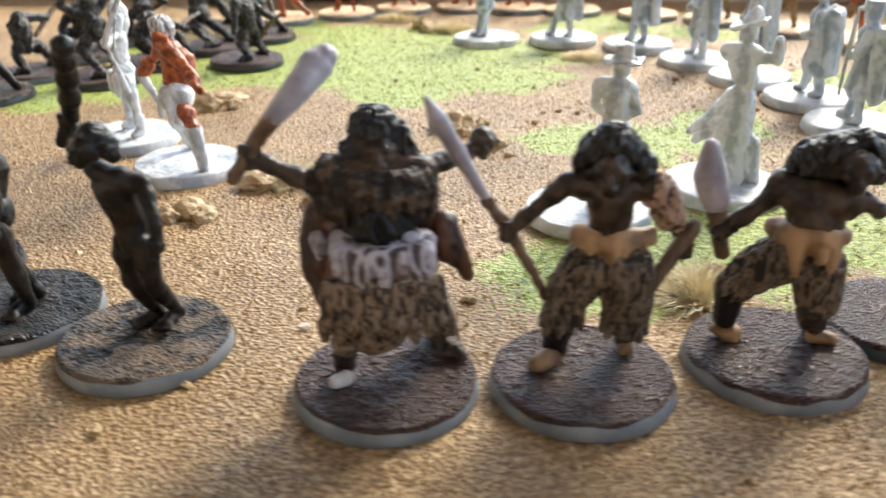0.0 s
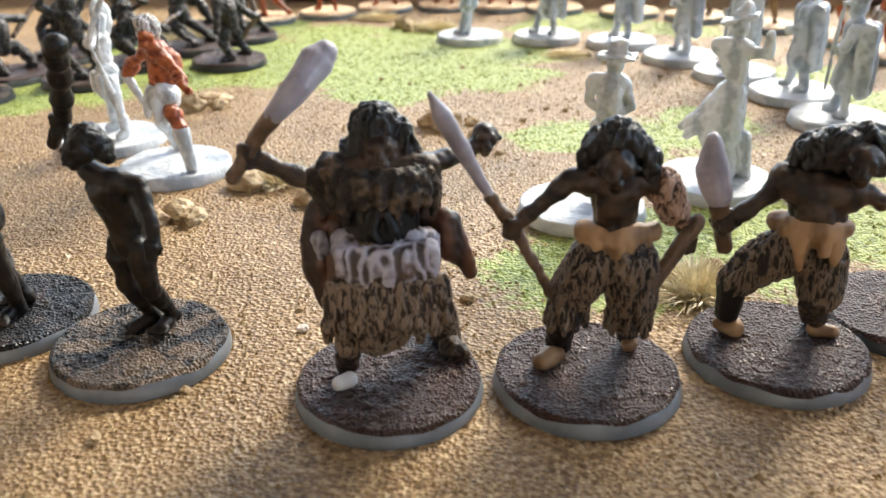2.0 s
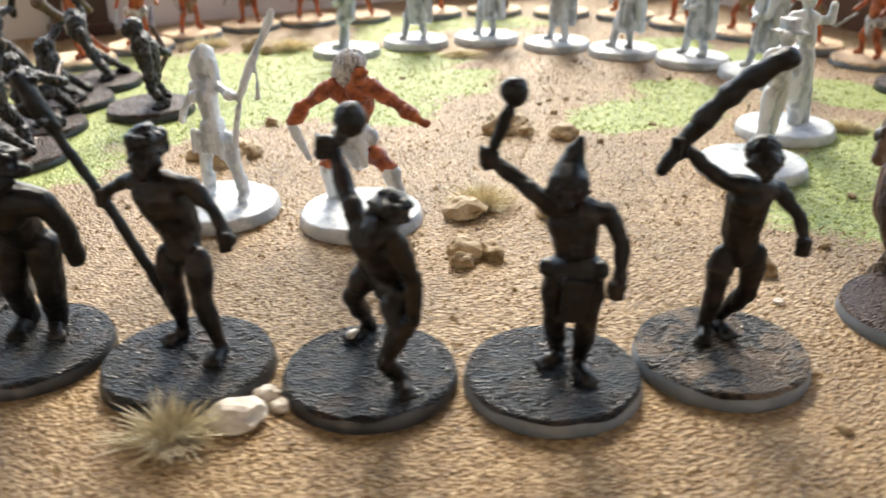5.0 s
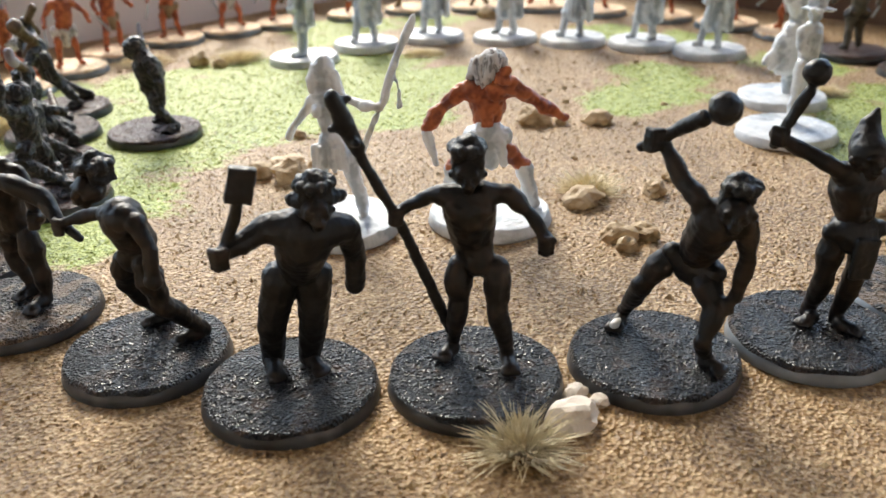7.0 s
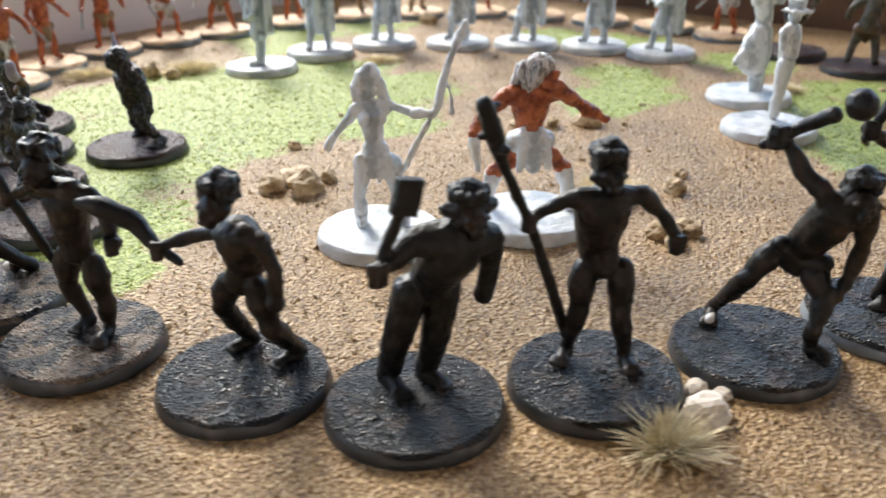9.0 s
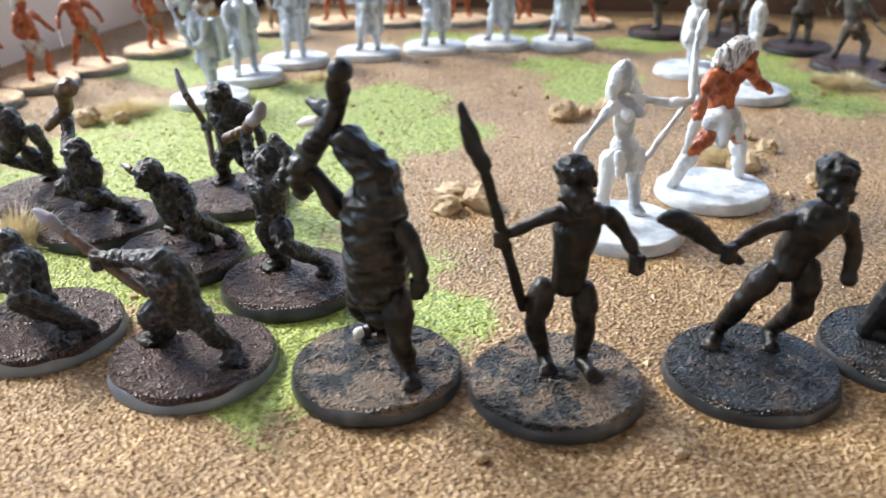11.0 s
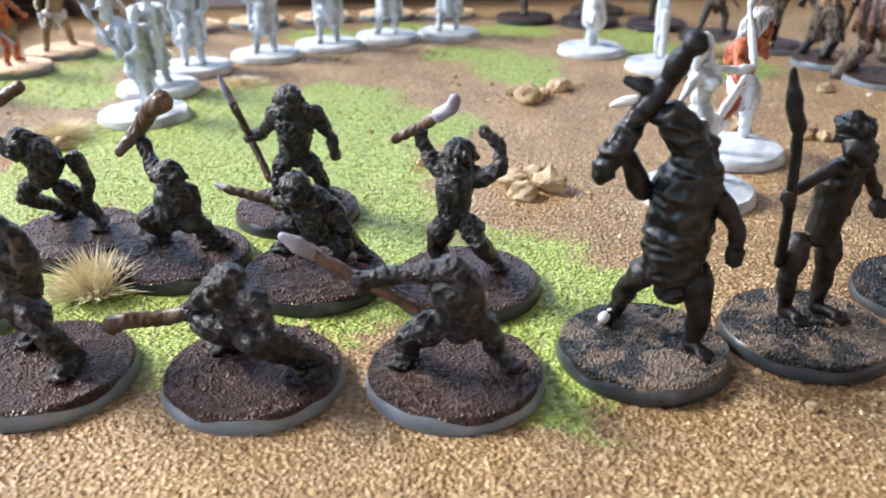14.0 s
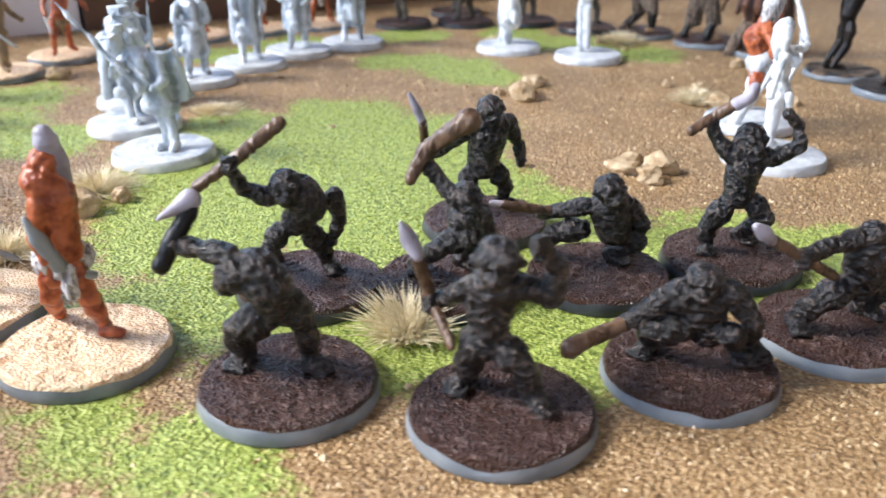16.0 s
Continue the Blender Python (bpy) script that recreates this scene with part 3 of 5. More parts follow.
f.limb("black", (-0.02, 0.37, 2.48, 0.53), (-0, 0.33, 2.19, 0.53))
for k in range(13):
    a = radians(-105 + 17.5 * k)
    x, y = -0.02 + 0.7 * math.sin(a), 0.4 - 0.42 * math.cos(a)
    f.limb("hide2", (x * 0.85, y + 0.05, 3.0, 0.13), (x, y, 2.78, 0.12), (x * 1.02, y - 0.03, 2.58 - 0.07 * (k * 5 % 3), 0.05))
f.limb("black", (-0.05, -0.12, 2.62, 0.06), (-0.12, -0.2, 2.4, 0.06), (-0.04, -0.22, 2.3, 0.04))
f.limb("black", (0.05, -0.12, 2.62, 0.06), (0.14, -0.2, 2.42, 0.06), (0.18, -0.2, 2.32, 0.04))
f.limb("hide2", (-0.74, 0.37, 2.89, 0.2), (-0.62, 0.32, 2.68, 0.18), (-0.42, 0.25, 2.55, 0.15))
f.limb("brown", (-0.94, 0.38, 2.93, 0.17), (-1.28, 0.44, 3.07, 0.14), (-1.55, 0.51, 3.24, 0.13))
f.limb("brown", (-1.55, 0.51, 3.23, 0.18))
f.limb("wood", (-1.77, 0.4, 2.97, 0.09), (-1.44, 0.47, 3.43, 0.1), (-1.21, 0.39, 3.72, 0.11))
f.limb("grey", (-1.21, 0.39, 3.72, 0.12), (-0.89, 0.55, 4.04, 0.18), (-0.69, 0.83, 4.24, 0.22), (-0.57, 0.88, 4.34, 0.16))
f.limb("brown", (0.73, 0.47, 3.04, 0.17), (1.1, 0.7, 3.06, 0.13), (1.33, 0.82, 3.2, 0.13))
f.limb("brown", (1.37, 0.82, 3.2, 0.2))
f.limb("furw", (-0.48, 0.21, 2.15, 0.14), (-0.23, 0.09, 2.17, 0.17), (0.05, 0.07, 2.15, 0.18), (0.33, 0.1, 2.13, 0.17), (0.58, 0.25, 2.07, 0.14))
f.limb("furw", (-0.41, 0.08, 2.09, 0.13), (-0.44, 0, 1.96, 0.06))
f.limb("furw", (-0.2, -0.01, 2.08, 0.14), (-0.23, -0.11, 1.93, 0.06))
f.limb("furw", (0.04, -0.04, 2.08, 0.14), (0.1, -0.13, 1.87, 0.07), (0.16, -0.13, 1.79, 0.03))
f.limb("furw", (0.28, 0.01, 2.04, 0.14), (0.32, -0.04, 1.8, 0.06))
f.limb("furw", (0.5, 0.13, 2.02, 0.13), (0.53, 0.09, 1.82, 0.06))
for k in range(9):
    x = -0.5 + 0.13 * k
    y = -0.36 + 0.5 * (x - 0.02) ** 2
    f.limb("furw", (x, y + 0.08, 2.12, 0.13), (x + 0.02, y, 1.96 - 0.05 * (k * 5 % 3), 0.09), (x + 0.03, y - 0.02, 1.86 - 0.08 * (k * 7 % 3), 0.04))
    f.limb("fur", (x * 1.25, y - 0.02, 1.75, 0.1), (x * 1.4, y - 0.1, 1.3, 0.11), (x * 1.45, y - 0.04, 1.0 + 0.05 * (k * 4 % 3), 0.05))
f.limb("cloak", (-0.78, 0.51, 2.46, 0.17), (-0.88, 0.49, 2.08, 0.19), (-0.87, 0.42, 1.72, 0.19), (-0.78, 0.31, 1.27, 0.13))
f.limb("cloak", (-0.5, 0.63, 2.47, 0.29), (-0.53, 0.58, 1.94, 0.32), (-0.49, 0.37, 1.47, 0.27))
f.limb("cloak", (0, 0.61, 2.46, 0.33), (-0.03, 0.6, 1.83, 0.37), (-0.05, 0.21, 1.45, 0.32))
f.limb("cloak", (0.51, 0.65, 2.41, 0.29), (0.53, 0.64, 1.86, 0.3), (0.47, 0.54, 1.41, 0.25))
f.limb("furw", (-0.78, 0.28, 2.14, 0.09), (-0.77, 0.24, 1.96, 0.06))
f.limb("hide2", (-0.2, 0.17, 2.65, 0.07), (-0.24, 0.16, 2.47, 0.03))
f.limb("hide2", (-0.03, 0.19, 2.61, 0.07), (-0.04, 0.18, 2.39, 0.03))
f.limb("hide2", (0.14, 0.19, 2.62, 0.07), (0.16, 0.18, 2.41, 0.03))
f.limb("cloak", (0.85, 0.47, 2.24, 0.17), (0.92, 0.42, 1.86, 0.19), (1.1, 0.44, 1.51, 0.1))
f.limb("grey", (-0.8, 0.31, 2.16, 0.11), (-0.76, 0.29, 2.02, 0.1))
f.limb("fur", (-0.07, 0.19, 1.86, 0.54), (-0.09, 0, 1.48, 0.57), (-0.11, 0.07, 1.11, 0.53))
f.limb("fur", (-0.47, 0.04, 1.16, 0.2), (-0.5, -0.18, 0.87, 0.16))
f.limb("fur", (0.46, 0.29, 1.29, 0.32), (0.74, 0.69, 0.71, 0.23), (0.89, 1.12, 0.08, 0.18))
f.limb("fur", (-0.41, 0.06, 1.47, 0.32), (-0.47, 0.02, 1.08, 0.22))
f.limb("hide2", (-0.48, -0.13, 0.92, 0.15), (-0.55, 0.09, 0.36, 0.15))
f.limb("white", (-0.51, -0.2, 0.36, 0.11), (-0.65, -0.29, 0.36, 0.1))
f.limb("hide2", (0.84, 1.09, 0.09, 0.15), (0.9, 0.38, 0.36, 0.16), (1.04, 0.26, 0.36, 0.09))
f.done("barbarian_miniature", "broad barbarian chief miniature in shaggy furs raising a grey stone club", "miniature", "barbarian warriors", "mud", "rim", 1.25)
f = Figure(3.50, 14.30, -18.8)
f.limb("brown", (0.6, -0.2, 3.02, 0.26))
f.limb("hair", (0.42, 0.1, 3.1, 0.3), (0.05, 0.1, 2.98, 0.27), (-0.13, 0.1, 2.76, 0.16))
f.limb("hair", (0.65, 0.1, 3.23, 0.22), (0.79, 0.1, 2.96, 0.16))
f.limb("brown", (-0.23, 0, 2.63, 0.25), (0.12, 0, 2.53, 0.36), (0.52, 0, 2.55, 0.28))
f.limb("brown", (0.19, 0, 2.31, 0.39), (0.26, -0, 2.12, 0.36))
f.limb("brown", (-0.26, 0, 2.59, 0.19), (-0.58, -0.1, 2.22, 0.15), (-0.86, -0.2, 2.02, 0.14))
f.limb("brown", (-0.89, -0.2, 2.01, 0.2))
f.limb("grey", (-1.16, -0.15, 3.08, 0.12), (-1.14, -0.15, 2.71, 0.22), (-1.01, -0.2, 2.36, 0.19))
f.limb("wood", (-1, -0.2, 2.32, 0.14), (-0.85, -0.2, 1.65, 0.1))
f.limb("brown", (0.64, 0, 2.6, 0.17), (0.91, 0, 2.49, 0.14))
f.limb("hide", (-0.25, 0.1, 2, 0.19), (0, -0.15, 2.06, 0.2), (0.24, -0.25, 2.1, 0.22), (0.53, 0, 2.09, 0.19))
f.limb("hide", (-0.12, -0.1, 1.98, 0.17), (-0.1, -0.2, 1.78, 0.08))
f.limb("hide", (0.09, -0.25, 2, 0.19), (0.1, -0.35, 1.71, 0.09), (0.11, -0.35, 1.56, 0.03))
f.limb("hide", (0.28, -0.25, 2.03, 0.17), (0.35, -0.3, 1.83, 0.09))
f.limb("hide", (0.47, -0.1, 2.04, 0.17), (0.5, -0.2, 1.77, 0.08), (0.5, -0.2, 1.65, 0.03))
f.limb("fur_dark", (-0.02, 0, 1.71, 0.37), (-0.4, -0, 1.39, 0.33), (-0.66, 0, 1.08, 0.25))
f.limb("fur_dark", (0.34, 0.1, 1.57, 0.37), (0.42, 0.1, 1.08, 0.3))
f.limb("black", (-0.69, 0, 1.03, 0.23), (-0.71, 0, 0.58, 0.18))
f.limb("hide", (-0.7, 0.12, 0.36, 0.14), (-0.57, 0, 0.36, 0.15), (-0.8, 0.02, 0.36, 0.12))
f.limb("hide2", (0.38, 0, 0.94, 0.2), (0.44, 0.63, 0.36, 0.16))
f.limb("hide", (0.49, 0.39, 0.36, 0.16), (0.66, 0.38, 0.36, 0.12))
f.done("barbarian_miniature", "dark skinned barbarian miniature in fur trousers with a grey stone club", "miniature", "barbarian warriors", "mud", "rim", 1.25)
f = Figure(-5.44, 13.78, -26.4)
f.limb("skin", (0.06, -0.42, 3.18, 0.22))
f.limb("curls", (0.06, -0.26, 3.3, 0.23), (0.2, -0.2, 3.2, 0.18), (0.26, -0.14, 3.05, 0.09))
f.limb("skin", (-0.24, -0.17, 2.85, 0.16), (0.06, -0.15, 2.74, 0.26), (0.47, 0.05, 2.64, 0.17))
f.limb("skin", (0.06, -0.06, 2.55, 0.33), (0.07, 0.08, 2.05, 0.33), (0.1, 0.04, 1.76, 0.35))
f.limb("skin", (-0.28, -0.15, 2.84, 0.15), (-0.61, -0.02, 3.06, 0.13), (-0.82, 0.08, 3.26, 0.11))
f.limb("skin", (-0.9, 0.08, 3.27, 0.17))
f.limb("black", (-1.1, 0.03, 2.98, 0.1), (-0.82, 0.07, 3.37, 0.12), (-0.64, -0.02, 3.63, 0.14))
f.limb("black", (-0.64, -0.02, 3.65, 0.17), (-0.5, -0.1, 3.87, 0.12), (-0.4, -0.14, 3.99, 0.17), (-0.26, -0.23, 4.19, 0.13), (-0.16, -0.3, 4.27, 0.17), (-0.02, -0.41, 4.44, 0.13), (0.13, -0.46, 4.51, 0.15))
f.limb("skin", (0.5, 0.05, 2.62, 0.15), (0.78, -0.08, 2.3, 0.12), (0.86, -0.14, 2.02, 0.11))
f.limb("skin", (0.85, -0.15, 1.92, 0.15))
f.limb("skin", (-0.14, 0.03, 1.73, 0.24), (-0.17, 0.08, 1.06, 0.19), (-0.14, 0.42, 0.36, 0.12))
f.limb("skin", (0.3, 0.02, 1.76, 0.24), (0.3, 0.08, 1.09, 0.19), (0.08, 0.6, 0.36, 0.12))
f.limb("skin", (-0.16, 0.3, 0.36, 0.11), (-0.23, 0.11, 0.36, 0.1))
f.limb("skin", (0.08, 0.48, 0.36, 0.11), (0.16, 0.23, 0.36, 0.1))
f.done("tribesman_miniature", "black tribesman miniature raising a studded club on a dusty base", "miniature", "tribesmen", "dust", "rim", 1.25)
f = Figure(-7.84, 14.54, -36.6)
f.limb("black", (0.21, -0.21, 3.68, 0.04), (0.15, -0.2, 3.48, 0.14), (0.1, -0.28, 3.27, 0.23), (0.09, -0.39, 3.14, 0.28))
f.limb("skin", (0.08, -0.44, 3.08, 0.25))
f.limb("skin", (-0.23, -0.24, 2.88, 0.16), (0.12, -0.17, 2.71, 0.3), (0.58, -0.18, 2.7, 0.17))
f.limb("skin", (0.17, -0.09, 2.53, 0.39), (0.22, -0.14, 2.16, 0.34), (0.24, -0.17, 1.85, 0.37))
f.limb("black", (-0.13, -0.2, 1.93, 0.13), (0.24, -0.17, 1.89, 0.37), (0.55, -0.28, 1.97, 0.13))
f.block("black", 0.24, -0.52, 1.62, 0.34, 0.09, 0.62, 4)
f.limb("skin", (-0.23, -0.25, 2.9, 0.15), (-0.58, -0.03, 3.08, 0.14), (-0.89, 0.16, 3.23, 0.12))
f.limb("skin", (-0.92, 0.16, 3.29, 0.17))
f.limb("black", (-0.96, 0.15, 3.16, 0.08), (-0.68, -0.02, 3.92, 0.09))
f.limb("black", (-0.61, -0.01, 4.17, 0.2))
f.limb("skin", (0.61, -0.18, 2.68, 0.16), (0.8, -0.24, 2.31, 0.13), (0.79, -0.34, 1.89, 0.12))
f.limb("skin", (0.75, -0.36, 1.75, 0.15))
f.limb("skin", (-0.01, -0.14, 1.78, 0.27), (-0.01, -0.07, 1.11, 0.2), (0.06, 0.29, 0.36, 0.14))
f.limb("skin", (0.44, -0.23, 1.81, 0.26), (0.41, -0.12, 1.12, 0.2), (0.35, 0.03, 0.36, 0.14))
f.limb("skin", (0.04, 0.13, 0.36, 0.12), (-0.11, 0.04, 0.36, 0.1))
f.limb("skin", (0.35, -0.12, 0.36, 0.12), (0.47, -0.31, 0.36, 0.1))
f.done("tribesman_miniature", "black tribesman miniature with pointed hair and round headed club", "miniature", "tribesmen", "ash", "rim", 1.25)
f = Figure(-10.02, 15.88, -60.4)
f.limb("skin", (0.82, -0.72, 2.8, 0.24))
f.flat_top(0.84, -0.54, 3.02, 0.5, 0.36, 12)
f.limb("skin", (0.42, -0.6, 2.79, 0.24), (0.75, -0.57, 2.54, 0.29), (0.97, -0.61, 2.62, 0.19))
f.limb("skin", (0.61, -0.53, 2.59, 0.35), (0.49, -0.12, 2.07, 0.38), (0.34, 0.1, 1.73, 0.32))
f.limb("skin", (0.41, -0.61, 2.87, 0.18), (0.11, -0.42, 3.15, 0.16), (-0.11, -0.3, 3.49, 0.12))
f.limb("skin", (-0.23, -0.29, 3.57, 0.18))
f.limb("black", (-0.39, -0.29, 3.43, 0.07), (0.04, -0.35, 3.71, 0.09), (0.32, -0.59, 3.95, 0.12))
f.limb("black", (0.56, -0.8, 4.14, 0.22))
f.limb("skin", (0.99, -0.6, 2.62, 0.18), (1.07, -0.38, 2.01, 0.15), (0.99, -0.3, 1.45, 0.14))
f.limb("skin", (0.89, -0.29, 1.31, 0.14))
f.limb("black", (0.1, -0.06, 1.91, 0.14), (0.42, 0.07, 1.67, 0.32), (0.69, -0.12, 1.66, 0.18))
f.limb("skin", (0.07, 0.02, 1.78, 0.26), (-0.25, 0.03, 1.29, 0.2), (-0.54, 0.77, 0.36, 0.13))
f.limb("skin", (-0.55, 0.59, 0.36, 0.11), (-0.61, 0.43, 0.36, 0.1))
f.limb("white", (-0.57, 0.52, 0.40, 0.06), (-0.62, 0.38, 0.37, 0.08))
f.limb("skin", (0.56, -0.07, 1.62, 0.29), (0.75, -0.32, 1.21, 0.21), (0.63, -0.48, 0.78, 0.16), (0.72, -0.19, 0.36, 0.13))
f.limb("skin", (0.72, -0.27, 0.36, 0.12), (0.88, -0.38, 0.36, 0.1))
f.done("tribesman_miniature", "black lunging tribesman miniature swinging a ball headed club", "miniature", "tribesmen", "ash", "rim_black", 1.25)
f = Figure(-12.20, 17.39, -46.6)
f.limb("skin", (-0.06, -0.16, 3.25, 0.23))
f.flat_top(-0.06, -0.05, 3.48, 0.5, 0.38)
f.limb("skin", (-0.52, 0.05, 2.89, 0.16), (-0.05, -0.02, 2.9, 0.26), (0.45, 0.03, 2.91, 0.17))
f.limb("skin", (-0.05, 0.09, 2.69, 0.41), (-0.02, 0.31, 2.15, 0.37), (0.04, 0.22, 1.85, 0.37))
f.limb("skin", (-0.54, 0.05, 2.89, 0.14), (-0.84, 0.08, 2.72, 0.11), (-1.01, 0.09, 2.61, 0.1))
f.limb("skin", (-1.01, 0.09, 2.59, 0.14))
f.limb("black", (-1.67, -0.27, 4.27, 0.11), (-1.59, -0.23, 4.04, 0.13), (-1.53, -0.18, 3.85, 0.14), (-1.43, -0.1, 3.58, 0.1))
for k in range(4):
    a, b = k * 1.57 + 0.5, 4.2 - 0.17 * k
    x, y = -1.66 + 0.06 * k, -0.26 + 0.03 * k
    f.limb("black", (x, y, b, 0.08), (x + 0.19 * math.cos(a), y + 0.19 * math.sin(a), b + 0.03, 0.05))
f.limb("black", (-1.48, -0.12, 3.63, 0.08), (-0.94, 0.08, 2.42, 0.08), (-0.36, 0.37, 0.7, 0.09))
f.limb("skin", (0.47, 0.03, 2.9, 0.16), (0.76, -0, 2.6, 0.12), (0.94, -0.05, 2.32, 0.11))
f.limb("skin", (0.95, -0.05, 2.24, 0.16))
f.limb("skin", (-0.22, 0.2, 1.78, 0.26), (-0.23, 0.22, 1.15, 0.2), (-0.34, 0.45, 0.36, 0.12))
f.limb("skin", (0.31, 0.15, 1.8, 0.26), (0.32, 0.08, 1.14, 0.2), (0.47, 0.16, 0.36, 0.12))
f.limb("skin", (-0.34, 0.42, 0.36, 0.12), (-0.46, 0.23, 0.36, 0.1))
f.limb("skin", (0.47, 0.16, 0.36, 0.11), (0.5, -0.12, 0.36, 0.1))
f.done("tribesman_miniature", "black tribesman miniature holding a long barbed spear at his side", "miniature", "tribesmen", "ash", "rim_black", 1.25)
f = Figure(-14.20, 19.04, -31.9)
f.limb("skin", (0.56, -0.65, 3.04, 0.22))
f.limb("curls", (0.3, -0.49, 3.14, 0.1), (0.57, -0.7, 3.16, 0.1), (0.85, -0.46, 3.14, 0.1))
f.flat_top(0.57, -0.5, 3.27, 0.52, 0.3)
f.limb("black", (-0.05, -0.41, 2.78, 0.2), (0.39, -0.46, 2.71, 0.35), (0.9, -0.36, 2.65, 0.2))
f.limb("black", (0.38, -0.39, 2.57, 0.41), (0.3, 0.08, 2.0, 0.32))
f.limb("black", (-0.11, -0.42, 2.77, 0.17), (-0.38, -0.54, 2.66, 0.14), (-0.6, -0.67, 2.62, 0.11))
f.limb("skin", (-0.63, -0.67, 2.58, 0.17))
f.limb("black", (-0.69, -0.64, 2.42, 0.07), (-0.43, -0.57, 2.96, 0.08), (-0.3, -0.73, 3.41, 0.08))
f.block("black", -0.28, -0.77, 3.5, 0.32, 0.14, 0.44, 14)
f.limb("black", (0.93, -0.33, 2.62, 0.19), (1.03, -0.1, 2.12, 0.15), (1.01, 0.04, 1.63, 0.15))
f.limb("black", (0.03, 0.14, 1.8, 0.27), (-0.16, 0.26, 1.05, 0.22), (-0.21, 0.52, 0.36, 0.18))
f.limb("black", (0.48, 0.16, 1.76, 0.27), (0.4, 0.26, 0.98, 0.22), (0.3, 0.4, 0.36, 0.16))
f.limb("skin", (-0.22, 0.38, 0.36, 0.14), (-0.18, 0.05, 0.36, 0.11))
f.limb("skin", (0.3, 0.32, 0.36, 0.13), (0.43, 0.07, 0.36, 0.1))
f.done("tribesman_miniature", "black hunched tribesman miniature holding up a short axe", "miniature", "tribesmen", "ash", "rim_black", 1.25)
f = Figure(-15.19, 21.39, -81.2)
f.limb("skin", (0.47, -0.62, 3.11, 0.23))
f.flat_top(0.47, -0.48, 3.33, 0.5, 0.34)
f.limb("skin", (0.24, -0.22, 2.62, 0.16), (0.51, -0.32, 2.64, 0.28), (0.83, -0.27, 2.58, 0.18))
f.limb("skin", (0.45, -0.24, 2.57, 0.34), (0.33, -0.01, 2.09, 0.34), (0.23, -0.06, 1.84, 0.35))
f.limb("skin", (0.23, -0.2, 2.6, 0.15), (-0.26, -0.24, 2.45, 0.12), (-0.68, -0.48, 2.3, 0.1))
f.limb("skin", (-0.73, -0.48, 2.25, 0.15))
f.limb("black", (-0.51, -0.38, 2.06, 0.07), (-0.81, -0.47, 2.28, 0.09), (-1.18, -0.46, 2.55, 0.16), (-1.47, -0.72, 2.8, 0.16), (-1.7, -0.84, 2.85, 0.08))
f.limb("skin", (0.85, -0.26, 2.56, 0.16), (0.99, -0.24, 2.22, 0.13), (0.98, -0.28, 1.78, 0.15))
f.limb("skin", (0.02, -0.08, 1.76, 0.27), (-0.25, 0.03, 1.24, 0.2), (-0.37, 0.66, 0.36, 0.14))
f.limb("skin", (0.52, -0.1, 1.82, 0.27), (0.58, 0.04, 1.15, 0.21), (0.45, 0.74, 0.36, 0.14))
f.limb("skin", (-0.37, 0.58, 0.36, 0.12), (-0.48, 0.4, 0.36, 0.1))
f.limb("skin", (0.45, 0.66, 0.36, 0.12), (0.38, 0.33, 0.36, 0.1))
f.done("tribesman_miniature", "black tribesman miniature holding out a curved club", "miniature", "tribesmen", "ash", "rim_black", 1.25)
f = Figure(-16.03, 24.13, -65.3)
f.limb("skin", (0.06, -0.23, 3.04, 0.24))
f.flat_top(0.08, -0.1, 3.29, 0.5, 0.36, -12)
f.limb("skin", (-0.13, -0.08, 2.77, 0.15), (0.23, -0.03, 2.69, 0.27), (0.6, -0.01, 2.64, 0.16))
f.limb("skin", (0.19, 0.05, 2.45, 0.35), (0.15, 0.07, 2.03, 0.32), (0.15, 0.13, 1.66, 0.36))
f.limb("skin", (-0.15, -0.07, 2.77, 0.13), (-0.51, 0.09, 2.56, 0.11), (-0.8, 0.15, 2.44, 0.11))
f.limb("skin", (-0.83, 0.15, 2.43, 0.14))
f.limb("black", (-1.39, -0, 4.25, 0.05), (-1.3, -0.01, 3.93, 0.11), (-1.23, -0.01, 3.71, 0.12), (-1.09, -0.03, 3.47, 0.1))
f.limb("black", (-1.12, -0.04, 3.52, 0.08), (-0.75, 0.13, 2.29, 0.08), (-0.41, 0.34, 1.22, 0.08))
f.limb("skin", (0.64, -0.01, 2.62, 0.16), (0.87, -0.08, 2.31, 0.13), (0.97, -0.15, 2.06, 0.11))
f.limb("skin", (0.97, -0.15, 1.98, 0.16))
f.limb("skin", (-0.16, 0.26, 1.52, 0.28), (-0.26, 0.27, 0.98, 0.19), (-0.06, 0.35, 0.36, 0.12))
f.limb("skin", (0.38, 0.09, 1.49, 0.27), (0.44, 0.13, 0.84, 0.19), (0.41, 0.15, 0.36, 0.12))
f.limb("skin", (-0.06, 0.32, 0.36, 0.12), (-0.1, 0.07, 0.36, 0.1))
f.limb("skin", (0.41, 0.08, 0.36, 0.11), (0.45, -0.22, 0.36, 0.1))
f.done("tribesman_miniature", "black tribesman miniature leaning on a leaf headed spear", "miniature", "tribesmen", "dust", "rim_black", 1.25)
f = Figure(-16.14, 26.71, -114.3)
f.limb("hairy", (0.07, -0.38, 3.67, 0.25), (0.39, -0.27, 3.26, 0.31), (0.38, -0.28, 2.77, 0.42))
f.limb("hairy", (0.31, -0.29, 2.77, 0.45), (0.27, -0.21, 2.18, 0.48), (0.24, -0.16, 1.65, 0.44), (0.29, -0.19, 1.29, 0.27))
f.limb("hairy", (-0.07, -0.41, 3.74, 0.13), (-0.16, -0.43, 3.65, 0.07))
